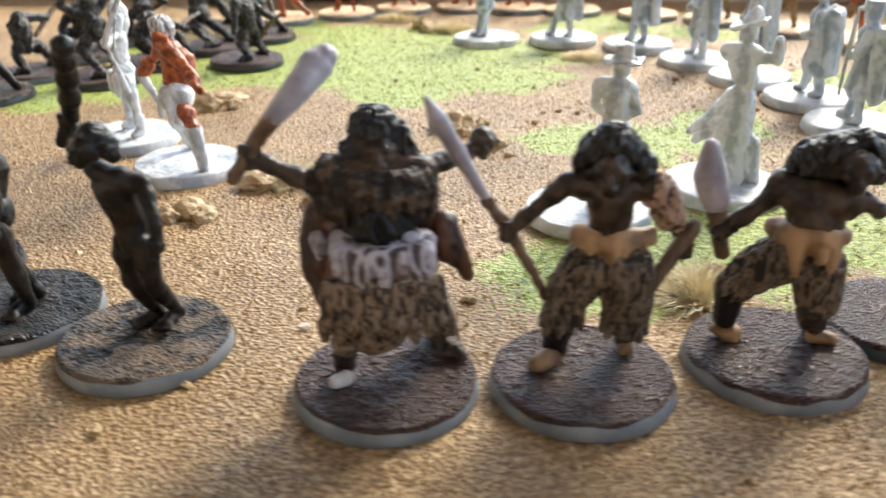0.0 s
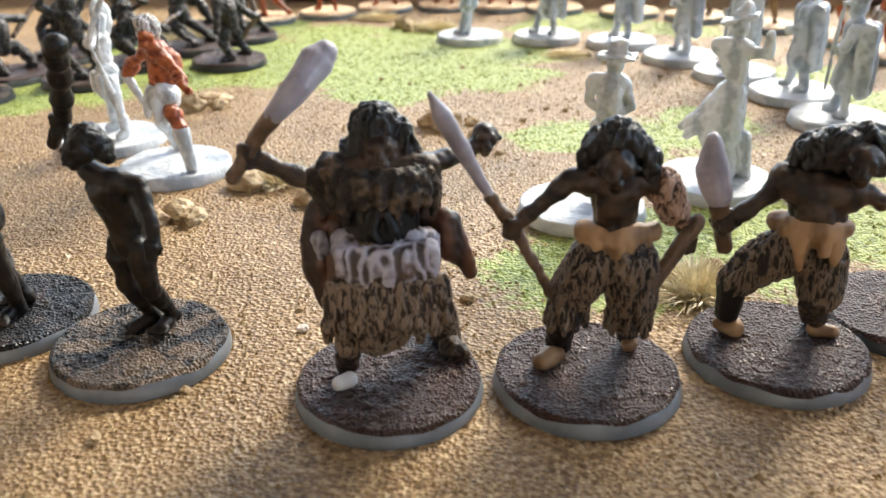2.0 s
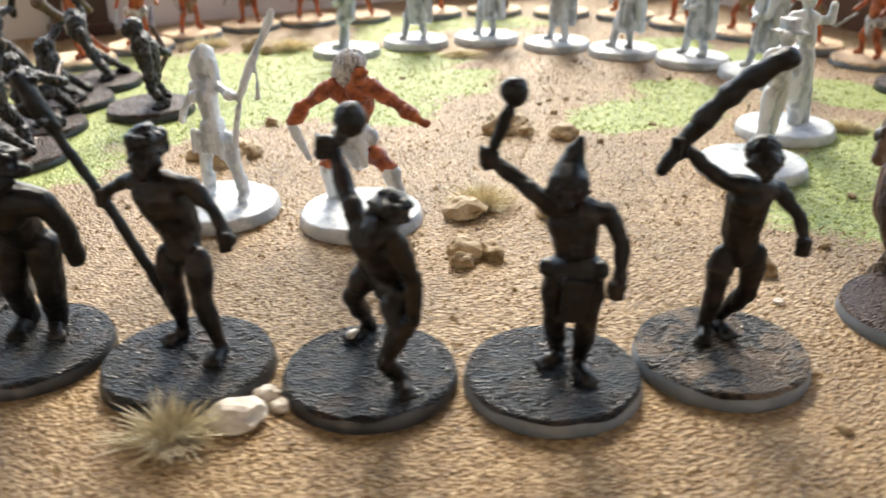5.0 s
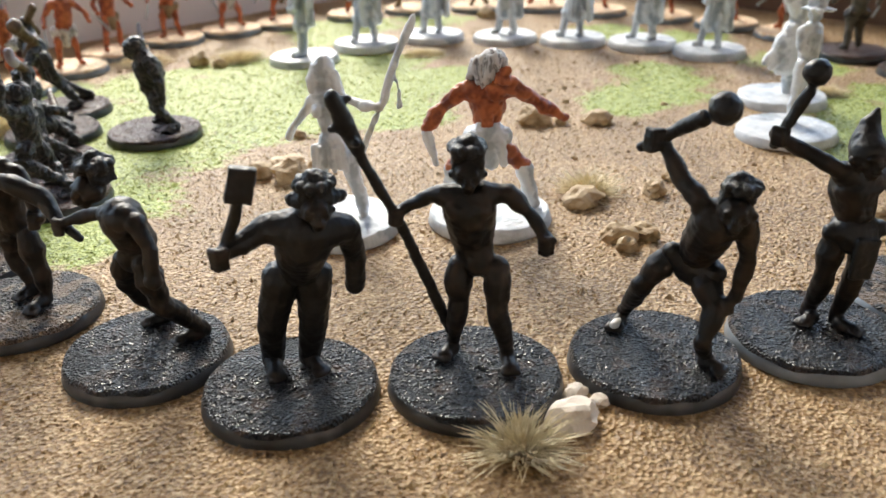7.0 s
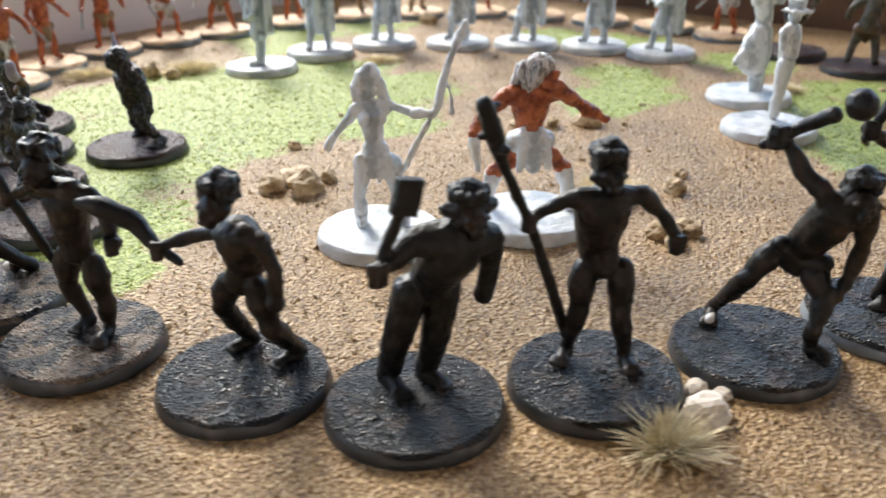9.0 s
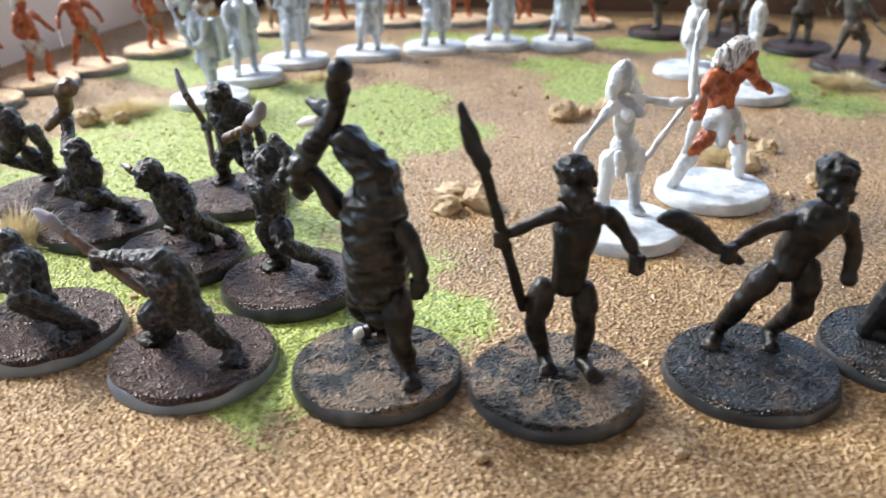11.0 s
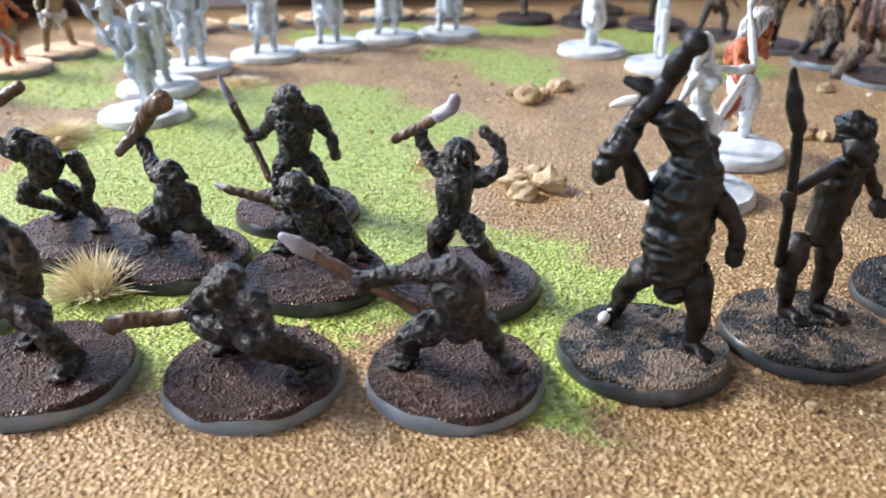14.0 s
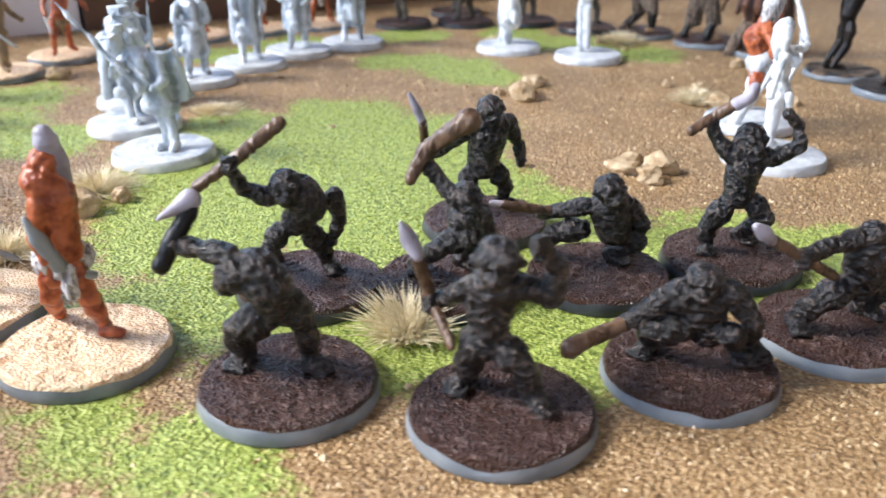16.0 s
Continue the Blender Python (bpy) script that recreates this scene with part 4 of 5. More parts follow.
f.limb("skin", (-0.25, -0.3, 2.68, 0.2), (-0.44, -0.51, 3.15, 0.16), (-0.6, -0.62, 3.36, 0.14))
f.limb("hairy", (-0.76, -0.48, 2.93, 0.16), (-0.57, -0.63, 3.36, 0.17), (-0.37, -0.47, 3.69, 0.14))
f.limb("black", (-0.37, -0.45, 3.69, 0.15), (-0.19, -0.41, 3.94, 0.16), (-0.05, -0.43, 4.16, 0.12), (0.03, -0.51, 4.38, 0.17), (0.11, -0.6, 4.54, 0.12), (0.2, -0.63, 4.65, 0.17))
f.limb("black", (-0.55, -0.4, 4.12, 0.07), (-0.37, -0.41, 4.07, 0.12), (-0.13, -0.41, 3.98, 0.12))
f.limb("white", (-0.7, -0.47, 3.81, 0.03), (-0.56, -0.46, 3.87, 0.07), (-0.42, -0.44, 3.9, 0.06))
f.limb("skin", (0.72, -0.25, 2.62, 0.21), (1, -0.26, 2.26, 0.15), (1.03, -0.27, 1.93, 0.14))
f.limb("skin", (1.02, -0.26, 1.88, 0.16))
f.limb("skin", (-0.02, -0.15, 1.53, 0.29), (-0.3, -0.03, 1.13, 0.21), (-0.47, 0.69, 0.36, 0.16))
f.limb("skin", (-0.55, 0.47, 0.36, 0.12))
f.limb("white", (-0.54, 0.46, 0.41, 0.07), (-0.62, 0.32, 0.37, 0.09))
f.limb("skin", (0.57, -0.18, 1.54, 0.32), (0.69, -0.29, 0.92, 0.21), (0.64, -0.04, 0.36, 0.15))
f.limb("skin", (0.66, -0.11, 0.36, 0.13), (0.82, -0.25, 0.36, 0.1))
f.done("tribesman_miniature", "black miniature in shaggy hide raising a jagged club", "miniature", "tribesmen", "dust", "rim_black", 1.25)
f = Figure(-16.30, 29.50, -100.0)
f.limb("ape", (-0.06, -0.33, 1.87, 0.26), (0.02, -0.29, 1.66, 0.29))
f.limb("ape", (0.01, -0.29, 1.61, 0.39), (0.08, -0.22, 1.25, 0.41), (0.06, -0.18, 0.97, 0.35))
f.limb("ape", (-0.23, -0.29, 1.86, 0.17), (-0.74, -0.22, 1.78, 0.15), (-1.17, -0.24, 1.7, 0.14))
f.limb("ape", (-1.21, -0.24, 1.69, 0.15))
f.limb("grey", (-2.19, -0.28, 2.33, 0.03), (-2.01, -0.26, 2.2, 0.11), (-1.8, -0.22, 2.04, 0.07))
f.limb("wood", (-1.83, -0.22, 2.06, 0.08), (-1.21, -0.24, 1.7, 0.08), (-0.51, -0.2, 1.26, 0.07))
f.limb("ape", (-0.24, -0.16, 1, 0.29), (-0.66, -0.1, 0.78, 0.23), (-0.64, 0.23, 0.36, 0.16))
f.limb("ape", (0.32, -0.18, 1.1, 0.25), (0.49, -0.22, 0.82, 0.18), (0.58, 0.18, 0.36, 0.14))
f.done("ape_miniature", "dark crouching ape man miniature thrusting a stone tipped spear", "miniature", "ape men", "mud", "rim", 1.25)
f = Figure(-15.90, 32.25, -140.9)
f.limb("ape", (0.03, -0.3, 1.65, 0.25))
f.limb("ape", (-0.38, -0.29, 1.38, 0.22), (0.02, -0.14, 1.37, 0.32), (0.37, -0.17, 1.48, 0.24))
f.limb("ape", (0.03, -0.11, 1.24, 0.38), (0.16, -0.06, 0.87, 0.36))
f.limb("ape", (-0.44, -0.3, 1.32, 0.19), (-0.78, -0.35, 1.01, 0.16), (-0.94, -0.37, 0.9, 0.13))
f.limb("wood", (-1.52, -1.15, 0.82, 0.14), (-1.38, -1.05, 0.9, 0.11), (-1.15, -0.56, 0.82, 0.11), (-0.87, -0.35, 0.94, 0.1))
f.limb("ape", (0.45, -0.17, 1.46, 0.2), (0.72, -0.2, 1.12, 0.16), (0.77, 0.63, 0.36, 0.13))
f.limb("ape", (-0.18, -0.28, 0.91, 0.27), (-0.61, -0.37, 0.87, 0.21), (-0.57, 0.17, 0.36, 0.13))
f.limb("ape", (0.31, -0.2, 0.91, 0.26), (0.5, -0.27, 0.93, 0.19), (0.57, 0.44, 0.36, 0.13))
f.done("ape_miniature", "dark crouching ape man miniature holding a thick wooden log", "miniature", "ape men", "mud", "rim", 1.25)
f = Figure(-15.36, 35.12, -127.0)
f.limb("ape", (-0.11, -0.45, 2.51, 0.27))
f.limb("ape", (-0.18, -0.11, 2.03, 0.3), (0.03, -0.17, 2.07, 0.23))
f.limb("ape", (-0.18, 0.04, 1.79, 0.36), (-0.2, 0.08, 1.34, 0.34))
f.limb("ape", (0.09, -0.21, 2.13, 0.17), (0.53, -0.25, 1.98, 0.17), (0.6, -0.36, 2.41, 0.14), (0.39, -0.54, 2.76, 0.11))
f.limb("ape", (0.35, -0.56, 2.81, 0.13))
f.limb("ape", (-0.4, 0.01, 1.96, 0.16), (-0.8, 0.49, 1.5, 0.13), (-0.96, 0.58, 1.43, 0.13))
f.limb("ape", (-0.96, 0.58, 1.43, 0.16))
f.limb("grey", (-1.32, 0.3, 2.64, 0.03), (-1.23, 0.39, 2.38, 0.12), (-1.12, 0.31, 2.19, 0.08))
f.limb("wood", (-1.13, 0.32, 2.21, 0.08), (-0.96, 0.58, 1.43, 0.08), (-0.65, 0.01, 1.09, 0.06))
f.limb("ape", (-0.23, 0.06, 1.26, 0.33), (-0.42, 0.02, 0.99, 0.24), (-0.49, 0.47, 0.36, 0.17))
f.limb("ape", (-0.02, 0.01, 1.14, 0.28), (0.28, -0.12, 0.87, 0.21), (0.37, 0.21, 0.36, 0.17))
f.limb("ape", (-0.49, 0.4, 0.36, 0.14), (-0.61, 0.32, 0.36, 0.11))
f.limb("ape", (0.37, 0.08, 0.36, 0.13), (0.53, -0.18, 0.36, 0.11))
f.done("ape_miniature", "dark standing ape man miniature with spear and raised fist", "miniature", "ape men", "mud", "rim", 1.25)
f = Figure(-13.28, 37.19, -110.1)
f.limb("ape", (-0.5, -0.27, 2.05, 0.32), (-0.67, -0.23, 1.85, 0.19))
f.limb("ape", (-0.31, -0.23, 1.98, 0.35), (-0.15, -0.31, 1.8, 0.39), (-0.08, -0.18, 1.41, 0.37))
f.limb("ape", (-0.63, -0.17, 2.21, 0.19), (-1.01, 0.06, 2.24, 0.15), (-1.28, 0.1, 2.29, 0.13))
f.limb("black", (-1.45, 0.07, 2.02, 0.13), (-1.3, 0.1, 2.31, 0.13), (-1.04, 0.29, 2.67, 0.12))
f.limb("grey", (-1.42, 0.13, 2.63, 0.03), (-1.2, 0.25, 2.71, 0.09), (-1.03, 0.33, 2.79, 0.15))
f.limb("ape", (0.11, -0.18, 1.51, 0.25), (0.28, -0.06, 0.96, 0.19), (0.31, 0.28, 0.36, 0.14))
f.limb("ape", (0.3, 0.13, 0.36, 0.14), (0.46, -0.02, 0.36, 0.11))
f.limb("ape", (-0.23, -0.11, 1.26, 0.3), (-0.62, 0.03, 1.06, 0.26), (-0.56, 0.54, 0.36, 0.18))
f.limb("ape", (-0.6, 0.44, 0.36, 0.15), (-0.74, 0.32, 0.36, 0.11))
f.done("ape_miniature", "dark crouching ape man miniature swinging a grey stone axe", "miniature", "ape men", "mud", "rim", 1.25)
f = Figure(-10.85, 39.34, -96.3)
f.limb("orange", (-0.11, 0, 2.98, 0.23))
f.limb("grey", (-0.02, 0.05, 3.27, 0.17), (-0.03, 0.05, 3.38, 0.12), (0.06, 0.1, 2.93, 0.18), (0.16, 0.1, 2.67, 0.08))
f.limb("orange", (-0.18, 0, 2.76, 0.28), (-0.05, 0, 2.53, 0.39), (-0.02, -0, 2.12, 0.36), (-0.06, -0, 1.74, 0.34))
f.limb("orange", (-0.21, -0.1, 2.6, 0.18), (-0.37, -0.15, 2.03, 0.13), (-0.3, -0.2, 1.74, 0.12))
f.limb("blade", (-0.45, -0.2, 2.35, 0.03), (-0.35, -0.2, 2.05, 0.12), (-0.15, -0.2, 1.6, 0.12))
f.limb("blade", (-0.17, -0.1, 1.42, 0.09), (0.26, -0.1, 1.33, 0.07))
f.limb("orange", (-0.02, 0, 1.51, 0.26), (0.16, -0.05, 0.95, 0.18), (0.3, 0.1, 0.36, 0.12))
f.limb("orange", (-0.22, 0.1, 1.47, 0.26), (-0.36, 0.15, 1.02, 0.17), (-0.3, 0.92, 0.36, 0.12))
f.limb("orange", (0.28, -0.02, 0.36, 0.12), (0.5, -0.12, 0.34, 0.1))
f.limb("hairg", (-0.28, 0.15, 1.55, 0.22), (0.1, 0.15, 1.55, 0.22))
f.limb("hairg", (-0.1, -0.2, 1.5, 0.12), (-0.05, -0.26, 1.15, 0.07))
f.done("warrior_miniature", "orange brown warrior miniature with grey hood and blade on cream base", "miniature", "desert warriors", "sandbase", "rim", 1.25)
f = Figure(-9.93, 31.63, -96.5)
f.limb("ape", (-0, -0.14, 2.44, 0.26))
f.limb("ape", (-0.34, 0.13, 2.09, 0.2), (0.05, -0.03, 2.11, 0.33), (0.46, 0.03, 2.08, 0.22))
f.limb("ape", (0.06, 0.08, 1.86, 0.42), (-0.01, 0.17, 1.26, 0.37))
f.limb("ape", (0.48, 0.04, 2.04, 0.19), (0.75, 0.08, 1.63, 0.14), (0.82, 0.06, 1.25, 0.12))
f.limb("ape", (-0.35, 0.18, 1.99, 0.17), (-0.66, 0.59, 1.56, 0.14), (-0.96, 0.73, 1.44, 0.14))
f.limb("grey", (-1.38, 0.5, 2.75, 0.02), (-1.26, 0.44, 2.45, 0.1), (-1.15, 0.42, 2.17, 0.07))
f.limb("wood", (-1.16, 0.41, 2.21, 0.08), (-0.95, 0.73, 1.44, 0.07), (-0.55, 0.23, 0.73, 0.07))
f.limb("ape", (-0.22, 0.24, 1.13, 0.25), (-0.38, 0.22, 0.72, 0.18), (-0.4, 0.54, 0.36, 0.12))
f.limb("ape", (0.26, 0.1, 1.15, 0.27), (0.49, 0.05, 0.8, 0.17), (0.57, 0.4, 0.36, 0.12))
f.done("ape_miniature", "dark upright ape man miniature with a long wooden spear", "miniature", "ape men", "mud", "rim_black", 1.25)
f = Figure(-13.71, 28.88, -110.8)
f.limb("ape", (-0.08, -0.22, 2.42, 0.26))
f.limb("ape", (-0.41, -0.19, 2.19, 0.18), (-0.12, -0.23, 2.15, 0.29), (0.19, -0.33, 2.14, 0.19))
f.limb("ape", (-0.15, -0.24, 1.93, 0.34), (-0.17, -0.2, 1.43, 0.31))
f.limb("ape", (-0.46, -0.18, 2.21, 0.16), (-0.69, -0.05, 2.53, 0.13), (-0.73, -0.01, 2.74, 0.12))
f.limb("wood", (-1.12, -0.09, 2.59, 0.08), (-0.72, -0.01, 2.79, 0.09), (-0.41, -0.16, 3.03, 0.09))
f.limb("grey", (-0.41, -0.16, 3.03, 0.11), (-0.2, -0.2, 3.17, 0.11), (-0.15, -0.2, 3.31, 0.1))
f.limb("ape", (0.24, -0.35, 2.11, 0.17), (0.6, -0.59, 2.39, 0.14), (0.59, -0.45, 2.7, 0.11), (0.34, -0.49, 2.92, 0.1))
f.limb("ape", (-0.33, -0.14, 1.25, 0.26), (-0.52, 0.06, 0.75, 0.21), (-0.38, 0.23, 0.36, 0.14))
f.limb("ape", (0.09, -0.27, 1.33, 0.25), (0.29, -0.44, 1.07, 0.18), (0.37, 0.53, 0.36, 0.14))
f.done("ape_miniature", "dark ape man miniature with both arms raised and a bone club", "miniature", "ape men", "mud", "rim_black", 1.25)
f = Figure(-12.95, 31.35, -99.2)
f.limb("ape", (-0.16, -0.39, 1.87, 0.25))
f.limb("ape", (0.05, -0.14, 1.47, 0.4), (0.15, -0.13, 1.06, 0.39))
f.limb("ape", (-0.32, 0.05, 1.46, 0.17), (-0.71, 0.77, 1.14, 0.14))
f.limb("grey", (-1.72, 0.75, 1.49, 0.03), (-1.49, 0.67, 1.44, 0.08))
f.limb("wood", (-1.51, 0.68, 1.44, 0.08), (-0.52, 0.58, 1.19, 0.08))
f.limb("ape", (0.37, -0.15, 1.46, 0.2), (0.58, -0.35, 1.14, 0.16), (0.67, 0.66, 0.36, 0.13))
f.limb("ape", (-0.29, 0.2, 0.99, 0.27), (-0.64, 0.47, 0.86, 0.19), (-0.57, 0.95, 0.36, 0.13))
f.limb("ape", (0.3, -0.02, 0.95, 0.26), (0.55, -0.3, 0.82, 0.19), (0.4, 0.3, 0.36, 0.13))
f.done("ape_miniature", "dark kneeling ape man miniature holding a spear level", "miniature", "ape men", "mud", "rim_black", 1.25)
f = Figure(-11.85, 33.70, -88.9)
f.limb("ape", (0.05, -0.43, 1.79, 0.26))
f.limb("ape", (0.1, -0.41, 1.41, 0.38), (0.02, -0.5, 1.12, 0.35))
f.limb("ape", (-0.15, -0.36, 1.83, 0.15), (-0.29, -0.04, 2.11, 0.14), (-0.41, 0.19, 2.38, 0.13))
f.limb("wood", (-0.73, 0.01, 2.14, 0.09), (-0.36, 0.15, 2.51, 0.13), (-0.08, -0.28, 2.93, 0.15), (0.1, -0.38, 3.05, 0.19))
f.limb("ape", (0.36, -0.4, 1.5, 0.17), (0.42, -0.59, 1.16, 0.14), (0.39, 0.29, 0.36, 0.12))
f.limb("ape", (-0.16, -0.42, 1.14, 0.25), (-0.42, -0.39, 1.05, 0.19), (-0.31, 0.61, 0.36, 0.14))
f.limb("ape", (0.24, -0.63, 1.09, 0.25), (0.5, -0.69, 1.01, 0.17), (0.63, 0.27, 0.36, 0.12))
f.done("ape_miniature", "dark squatting ape man miniature lifting a knotted wooden club", "miniature", "ape men", "mud", "rim_black", 1.25)
f = Figure(-10.65, 35.70, -112.3)
f.limb("ape", (-0.28, -0.66, 2.15, 0.25))
f.limb("ape", (-0.08, -0.52, 1.98, 0.35), (0.04, -0.49, 1.77, 0.39), (-0.2, -0.39, 1.45, 0.35))
f.limb("ape", (-0.55, -0.52, 1.94, 0.18), (-0.93, -0.52, 2.11, 0.14), (-1.06, -0.66, 2.47, 0.12))
f.limb("ape", (-1.08, -0.65, 2.56, 0.16))
f.limb("wood", (-0.32, -0.35, 3.06, 0.11), (-0.95, -0.61, 2.64, 0.1), (-1.63, -0.46, 2.13, 0.09))
f.limb("ape", (0.45, -0.28, 1.81, 0.18), (0.54, -0.14, 1.36, 0.14), (0.37, -0.04, 0.93, 0.11))
f.limb("ape", (-0.43, -0.39, 1.31, 0.24), (-0.62, -0.45, 1.05, 0.16), (-0.55, 0.68, 0.36, 0.13))
f.limb("ape", (0.04, -0.24, 1.21, 0.24), (0.25, 0.09, 0.75, 0.17), (0.3, 0.37, 0.36, 0.13))
f.done("ape_miniature", "dark stooping ape man miniature swinging a straight wooden club", "miniature", "ape men", "mud", "rim_black", 1.25)
f = Figure(-10.17, 23.23, -47.6)
f.limb("prim", (-0.09, 0.18, 3.01, 0.1805))
f.limb("prim", (-0.1, 0.17, 3.31, 0.171), (-0.3, 0.19, 3.02, 0.114), (-0.33, 0.18, 2.81, 0.0665))
f.limb("prim", (0.1, 0.18, 3.11, 0.1235), (0.24, 0.11, 2.72, 0.0855))
f.limb("prim", (-0.32, 0.16, 2.62, 0.1235), (-0.05, 0.13, 2.6, 0.1995), (0.27, 0.04, 2.68, 0.1235))
f.limb("prim", (-0.07, 0.12, 2.49, 0.228), (-0.05, 0.12, 2.08, 0.19))
f.limb("prim", (-0.02, 0.12, 1.81, 0.2755), (-0.07, 0.15, 1.54, 0.209))
f.limb("prim", (-0.36, 0.16, 2.62, 0.1045), (-0.66, 0.28, 2.22, 0.0855), (-0.92, 0.39, 1.83, 0.076))
f.limb("prim", (0.29, 0.03, 2.7, 0.1045), (0.69, -0.31, 2.64, 0.076), (1.04, -0.47, 2.67, 0.095))
f.limb("prim", (1.7, -0.04, 4.22, 0.0285), (1.6, -0.06, 4, 0.076), (1.43, -0.1, 3.71, 0.076), (1.09, -0.46, 2.73, 0.0665), (0.48, 0.04, 1.41, 0.0475))
f.limb("prim", (1.3, -0.18, 3.27, 0.038), (1.39, -0.3, 2.94, 0.038), (1.4, -0.36, 2.64, 0.057))
f.limb("prim", (-0.23, 0.19, 1.57, 0.209), (-0.34, 0.2, 1.01, 0.133), (-0.34, 0.23, 0.52, 0.095))
f.limb("prim", (0.27, 0.11, 1.57, 0.209), (0.36, 0.16, 0.99, 0.133), (0.46, 0.18, 0.61, 0.095))
f.limb("prim", (-0.1, 0.22, 3.2, 0.24), (-0.16, 0.3, 2.9, 0.2), (-0.2, 0.32, 2.6, 0.1))
f.limb("prim", (-0.18, -0.1, 2.5, 0.13))
f.limb("prim", (0.06, -0.12, 2.52, 0.13))
for k in range(6):
    x = -0.3 + 0.11 * k
    f.limb("prim", (x, -0.1, 1.72, 0.09), (x * 1.15, -0.14, 1.36 - 0.08 * (k % 2), 0.05))
f.limb("prim", (-0.34, 0.22, 0.75, 0.14), (-0.34, 0.23, 0.4, 0.13), (-0.36, 0.05, 0.34, 0.1))
f.limb("prim", (0.42, 0.17, 0.75, 0.14), (0.47, 0.18, 0.4, 0.13), (0.5, 0.0, 0.34, 0.1))
f.done("archer_miniature", "pale grey primed huntress miniature with bow and arrow on white base", "miniature", "primed heroes", "snow", "snow", 1.25)
f = Figure(-7.81, 21.27, -47.3)
f.limb("orange", (0.26, -0.28, 3.06, 0.19))
f.limb("hairg", (0.07, -0.18, 3.26, 0.26), (-0.08, -0.12, 3.02, 0.19), (-0.19, 0.01, 2.71, 0.11))
f.limb("orange", (-0.49, -0.04, 2.72, 0.22), (-0.03, -0.01, 2.66, 0.35), (0.42, -0.18, 2.82, 0.24))
f.limb("orange", (-0.03, 0.11, 2.43, 0.42), (-0.05, 0.06, 2.03, 0.33))
f.limb("orange", (-0.51, -0.04, 2.71, 0.19), (-0.94, -0.21, 2.39, 0.15), (-1.18, -0.37, 2.08, 0.14))
f.limb("prim", (-1.19, -0.38, 2.01, 0.1), (-1.05, -0.04, 1.23, 0.07))
f.limb("orange", (0.47, -0.17, 2.81, 0.19), (0.94, -0.04, 2.45, 0.15), (1.45, -0.02, 2.15, 0.1))
f.limb("prim", (-0.33, -0.03, 1.77, 0.22), (-0.03, -0.04, 1.77, 0.38), (0.26, -0.02, 1.79, 0.22))
f.limb("prim", (-0.03, -0.07, 1.61, 0.31), (0.01, -0.06, 1.24, 0.16))
f.limb("orange", (-0.33, -0.03, 1.48, 0.25), (-0.72, 0.07, 1.12, 0.19))
f.limb("prim", (-0.75, 0.13, 1, 0.16), (-0.82, 0.56, 0.09, 0.14))
f.limb("orange", (0.26, -0.04, 1.56, 0.25), (0.68, 0, 1.17, 0.19))
f.limb("prim", (0.72, 0.01, 1.03, 0.16), (0.89, 0.05, 0.33, 0.14))
f.limb("orange", (-1.02, -0.26, 2.3, 0.19), (-1.12, -0.32, 2.16, 0.18))
f.limb("orange", (1.05, -0.04, 2.38, 0.17), (1.2, -0.03, 2.3, 0.16))
f.limb("prim", (-0.72, 0.1, 1.06, 0.2), (-0.75, 0.14, 0.94, 0.18))
f.limb("prim", (0.7, 0.0, 1.1, 0.2), (0.73, 0.01, 0.96, 0.18))
f.limb("hairg", (0.1, -0.3, 3.36, 0.15), (0.2, -0.25, 3.3, 0.12))
f.limb("hairg", (-0.2, -0.05, 3.2, 0.16), (-0.34, 0.02, 2.9, 0.1))
f.limb("prim", (-0.2, -0.3, 1.7, 0.12), (-0.3, -0.36, 1.3, 0.06))
f.limb("prim", (0.2, -0.3, 1.7, 0.12), (0.28, -0.34, 1.34, 0.06))
f.done("hero_miniature", "muscular orange painted hero miniature with grey hair on white base", "miniature", "primed heroes", "snow", "snow", 1.25)
f = Figure(1.11, 19.39, -10.3)
f.limb("prim", (0.18, -0.1, 3.13, 0.0595), (0.49, -0, 3.13, 0.1275), (0.79, 0.1, 3.08, 0.0595))
f.limb("prim", (0.24, 0.1, 3.12, 0.0595), (0.49, -0, 3.13, 0.1275), (0.71, -0.1, 3.16, 0.0595))
f.block("prim", 0.49, -0.02, 3.12, 0.66, 0.62, 0.07, 3)
f.block("prim", 0.48, 0, 3.27, 0.34, 0.34, 0.26, 2)
f.limb("prim", (0.44, -0, 2.95, 0.17))
f.limb("prim", (0.07, 0, 2.66, 0.1105), (0.4, 0, 2.67, 0.204), (0.66, -0, 2.59, 0.1275))
f.limb("prim", (0.41, -0, 2.53, 0.255), (0.4, -0, 1.99, 0.2465))
f.limb("prim", (0.04, -0, 2.62, 0.1105), (0.01, -0.05, 2.26, 0.0935), (0.34, -0.1, 2.12, 0.085))
f.limb("prim", (0.69, -0, 2.57, 0.1105), (0.8, -0.05, 2.18, 0.0935), (0.55, -0.1, 2.08, 0.085))
f.limb("prim", (0.27, -0, 1.82, 0.187), (0.22, -0, 1.13, 0.1445), (0.15, -0, 0.48, 0.1275))
f.limb("prim", (0.55, 0.05, 1.81, 0.187), (0.47, 0.1, 1, 0.136), (0.34, 0.1, 0.34, 0.119))
f.done("explorer_miniature", "pale grey primed explorer miniature in a wide brimmed hat", "miniature", "primed heroes", "snow", "snow", 1.25)
f = Figure(3.94, 20.94, -18.2)
f.block("prim", 0.12, -0.03, 3.5, 0.7, 0.66, 0.07, -16)
f.limb("prim", (0.14, 0, 3.56, 0.19), (0.2, 0, 3.64, 0.17))
f.limb("prim", (0.11, -0, 3.3, 0.1785))
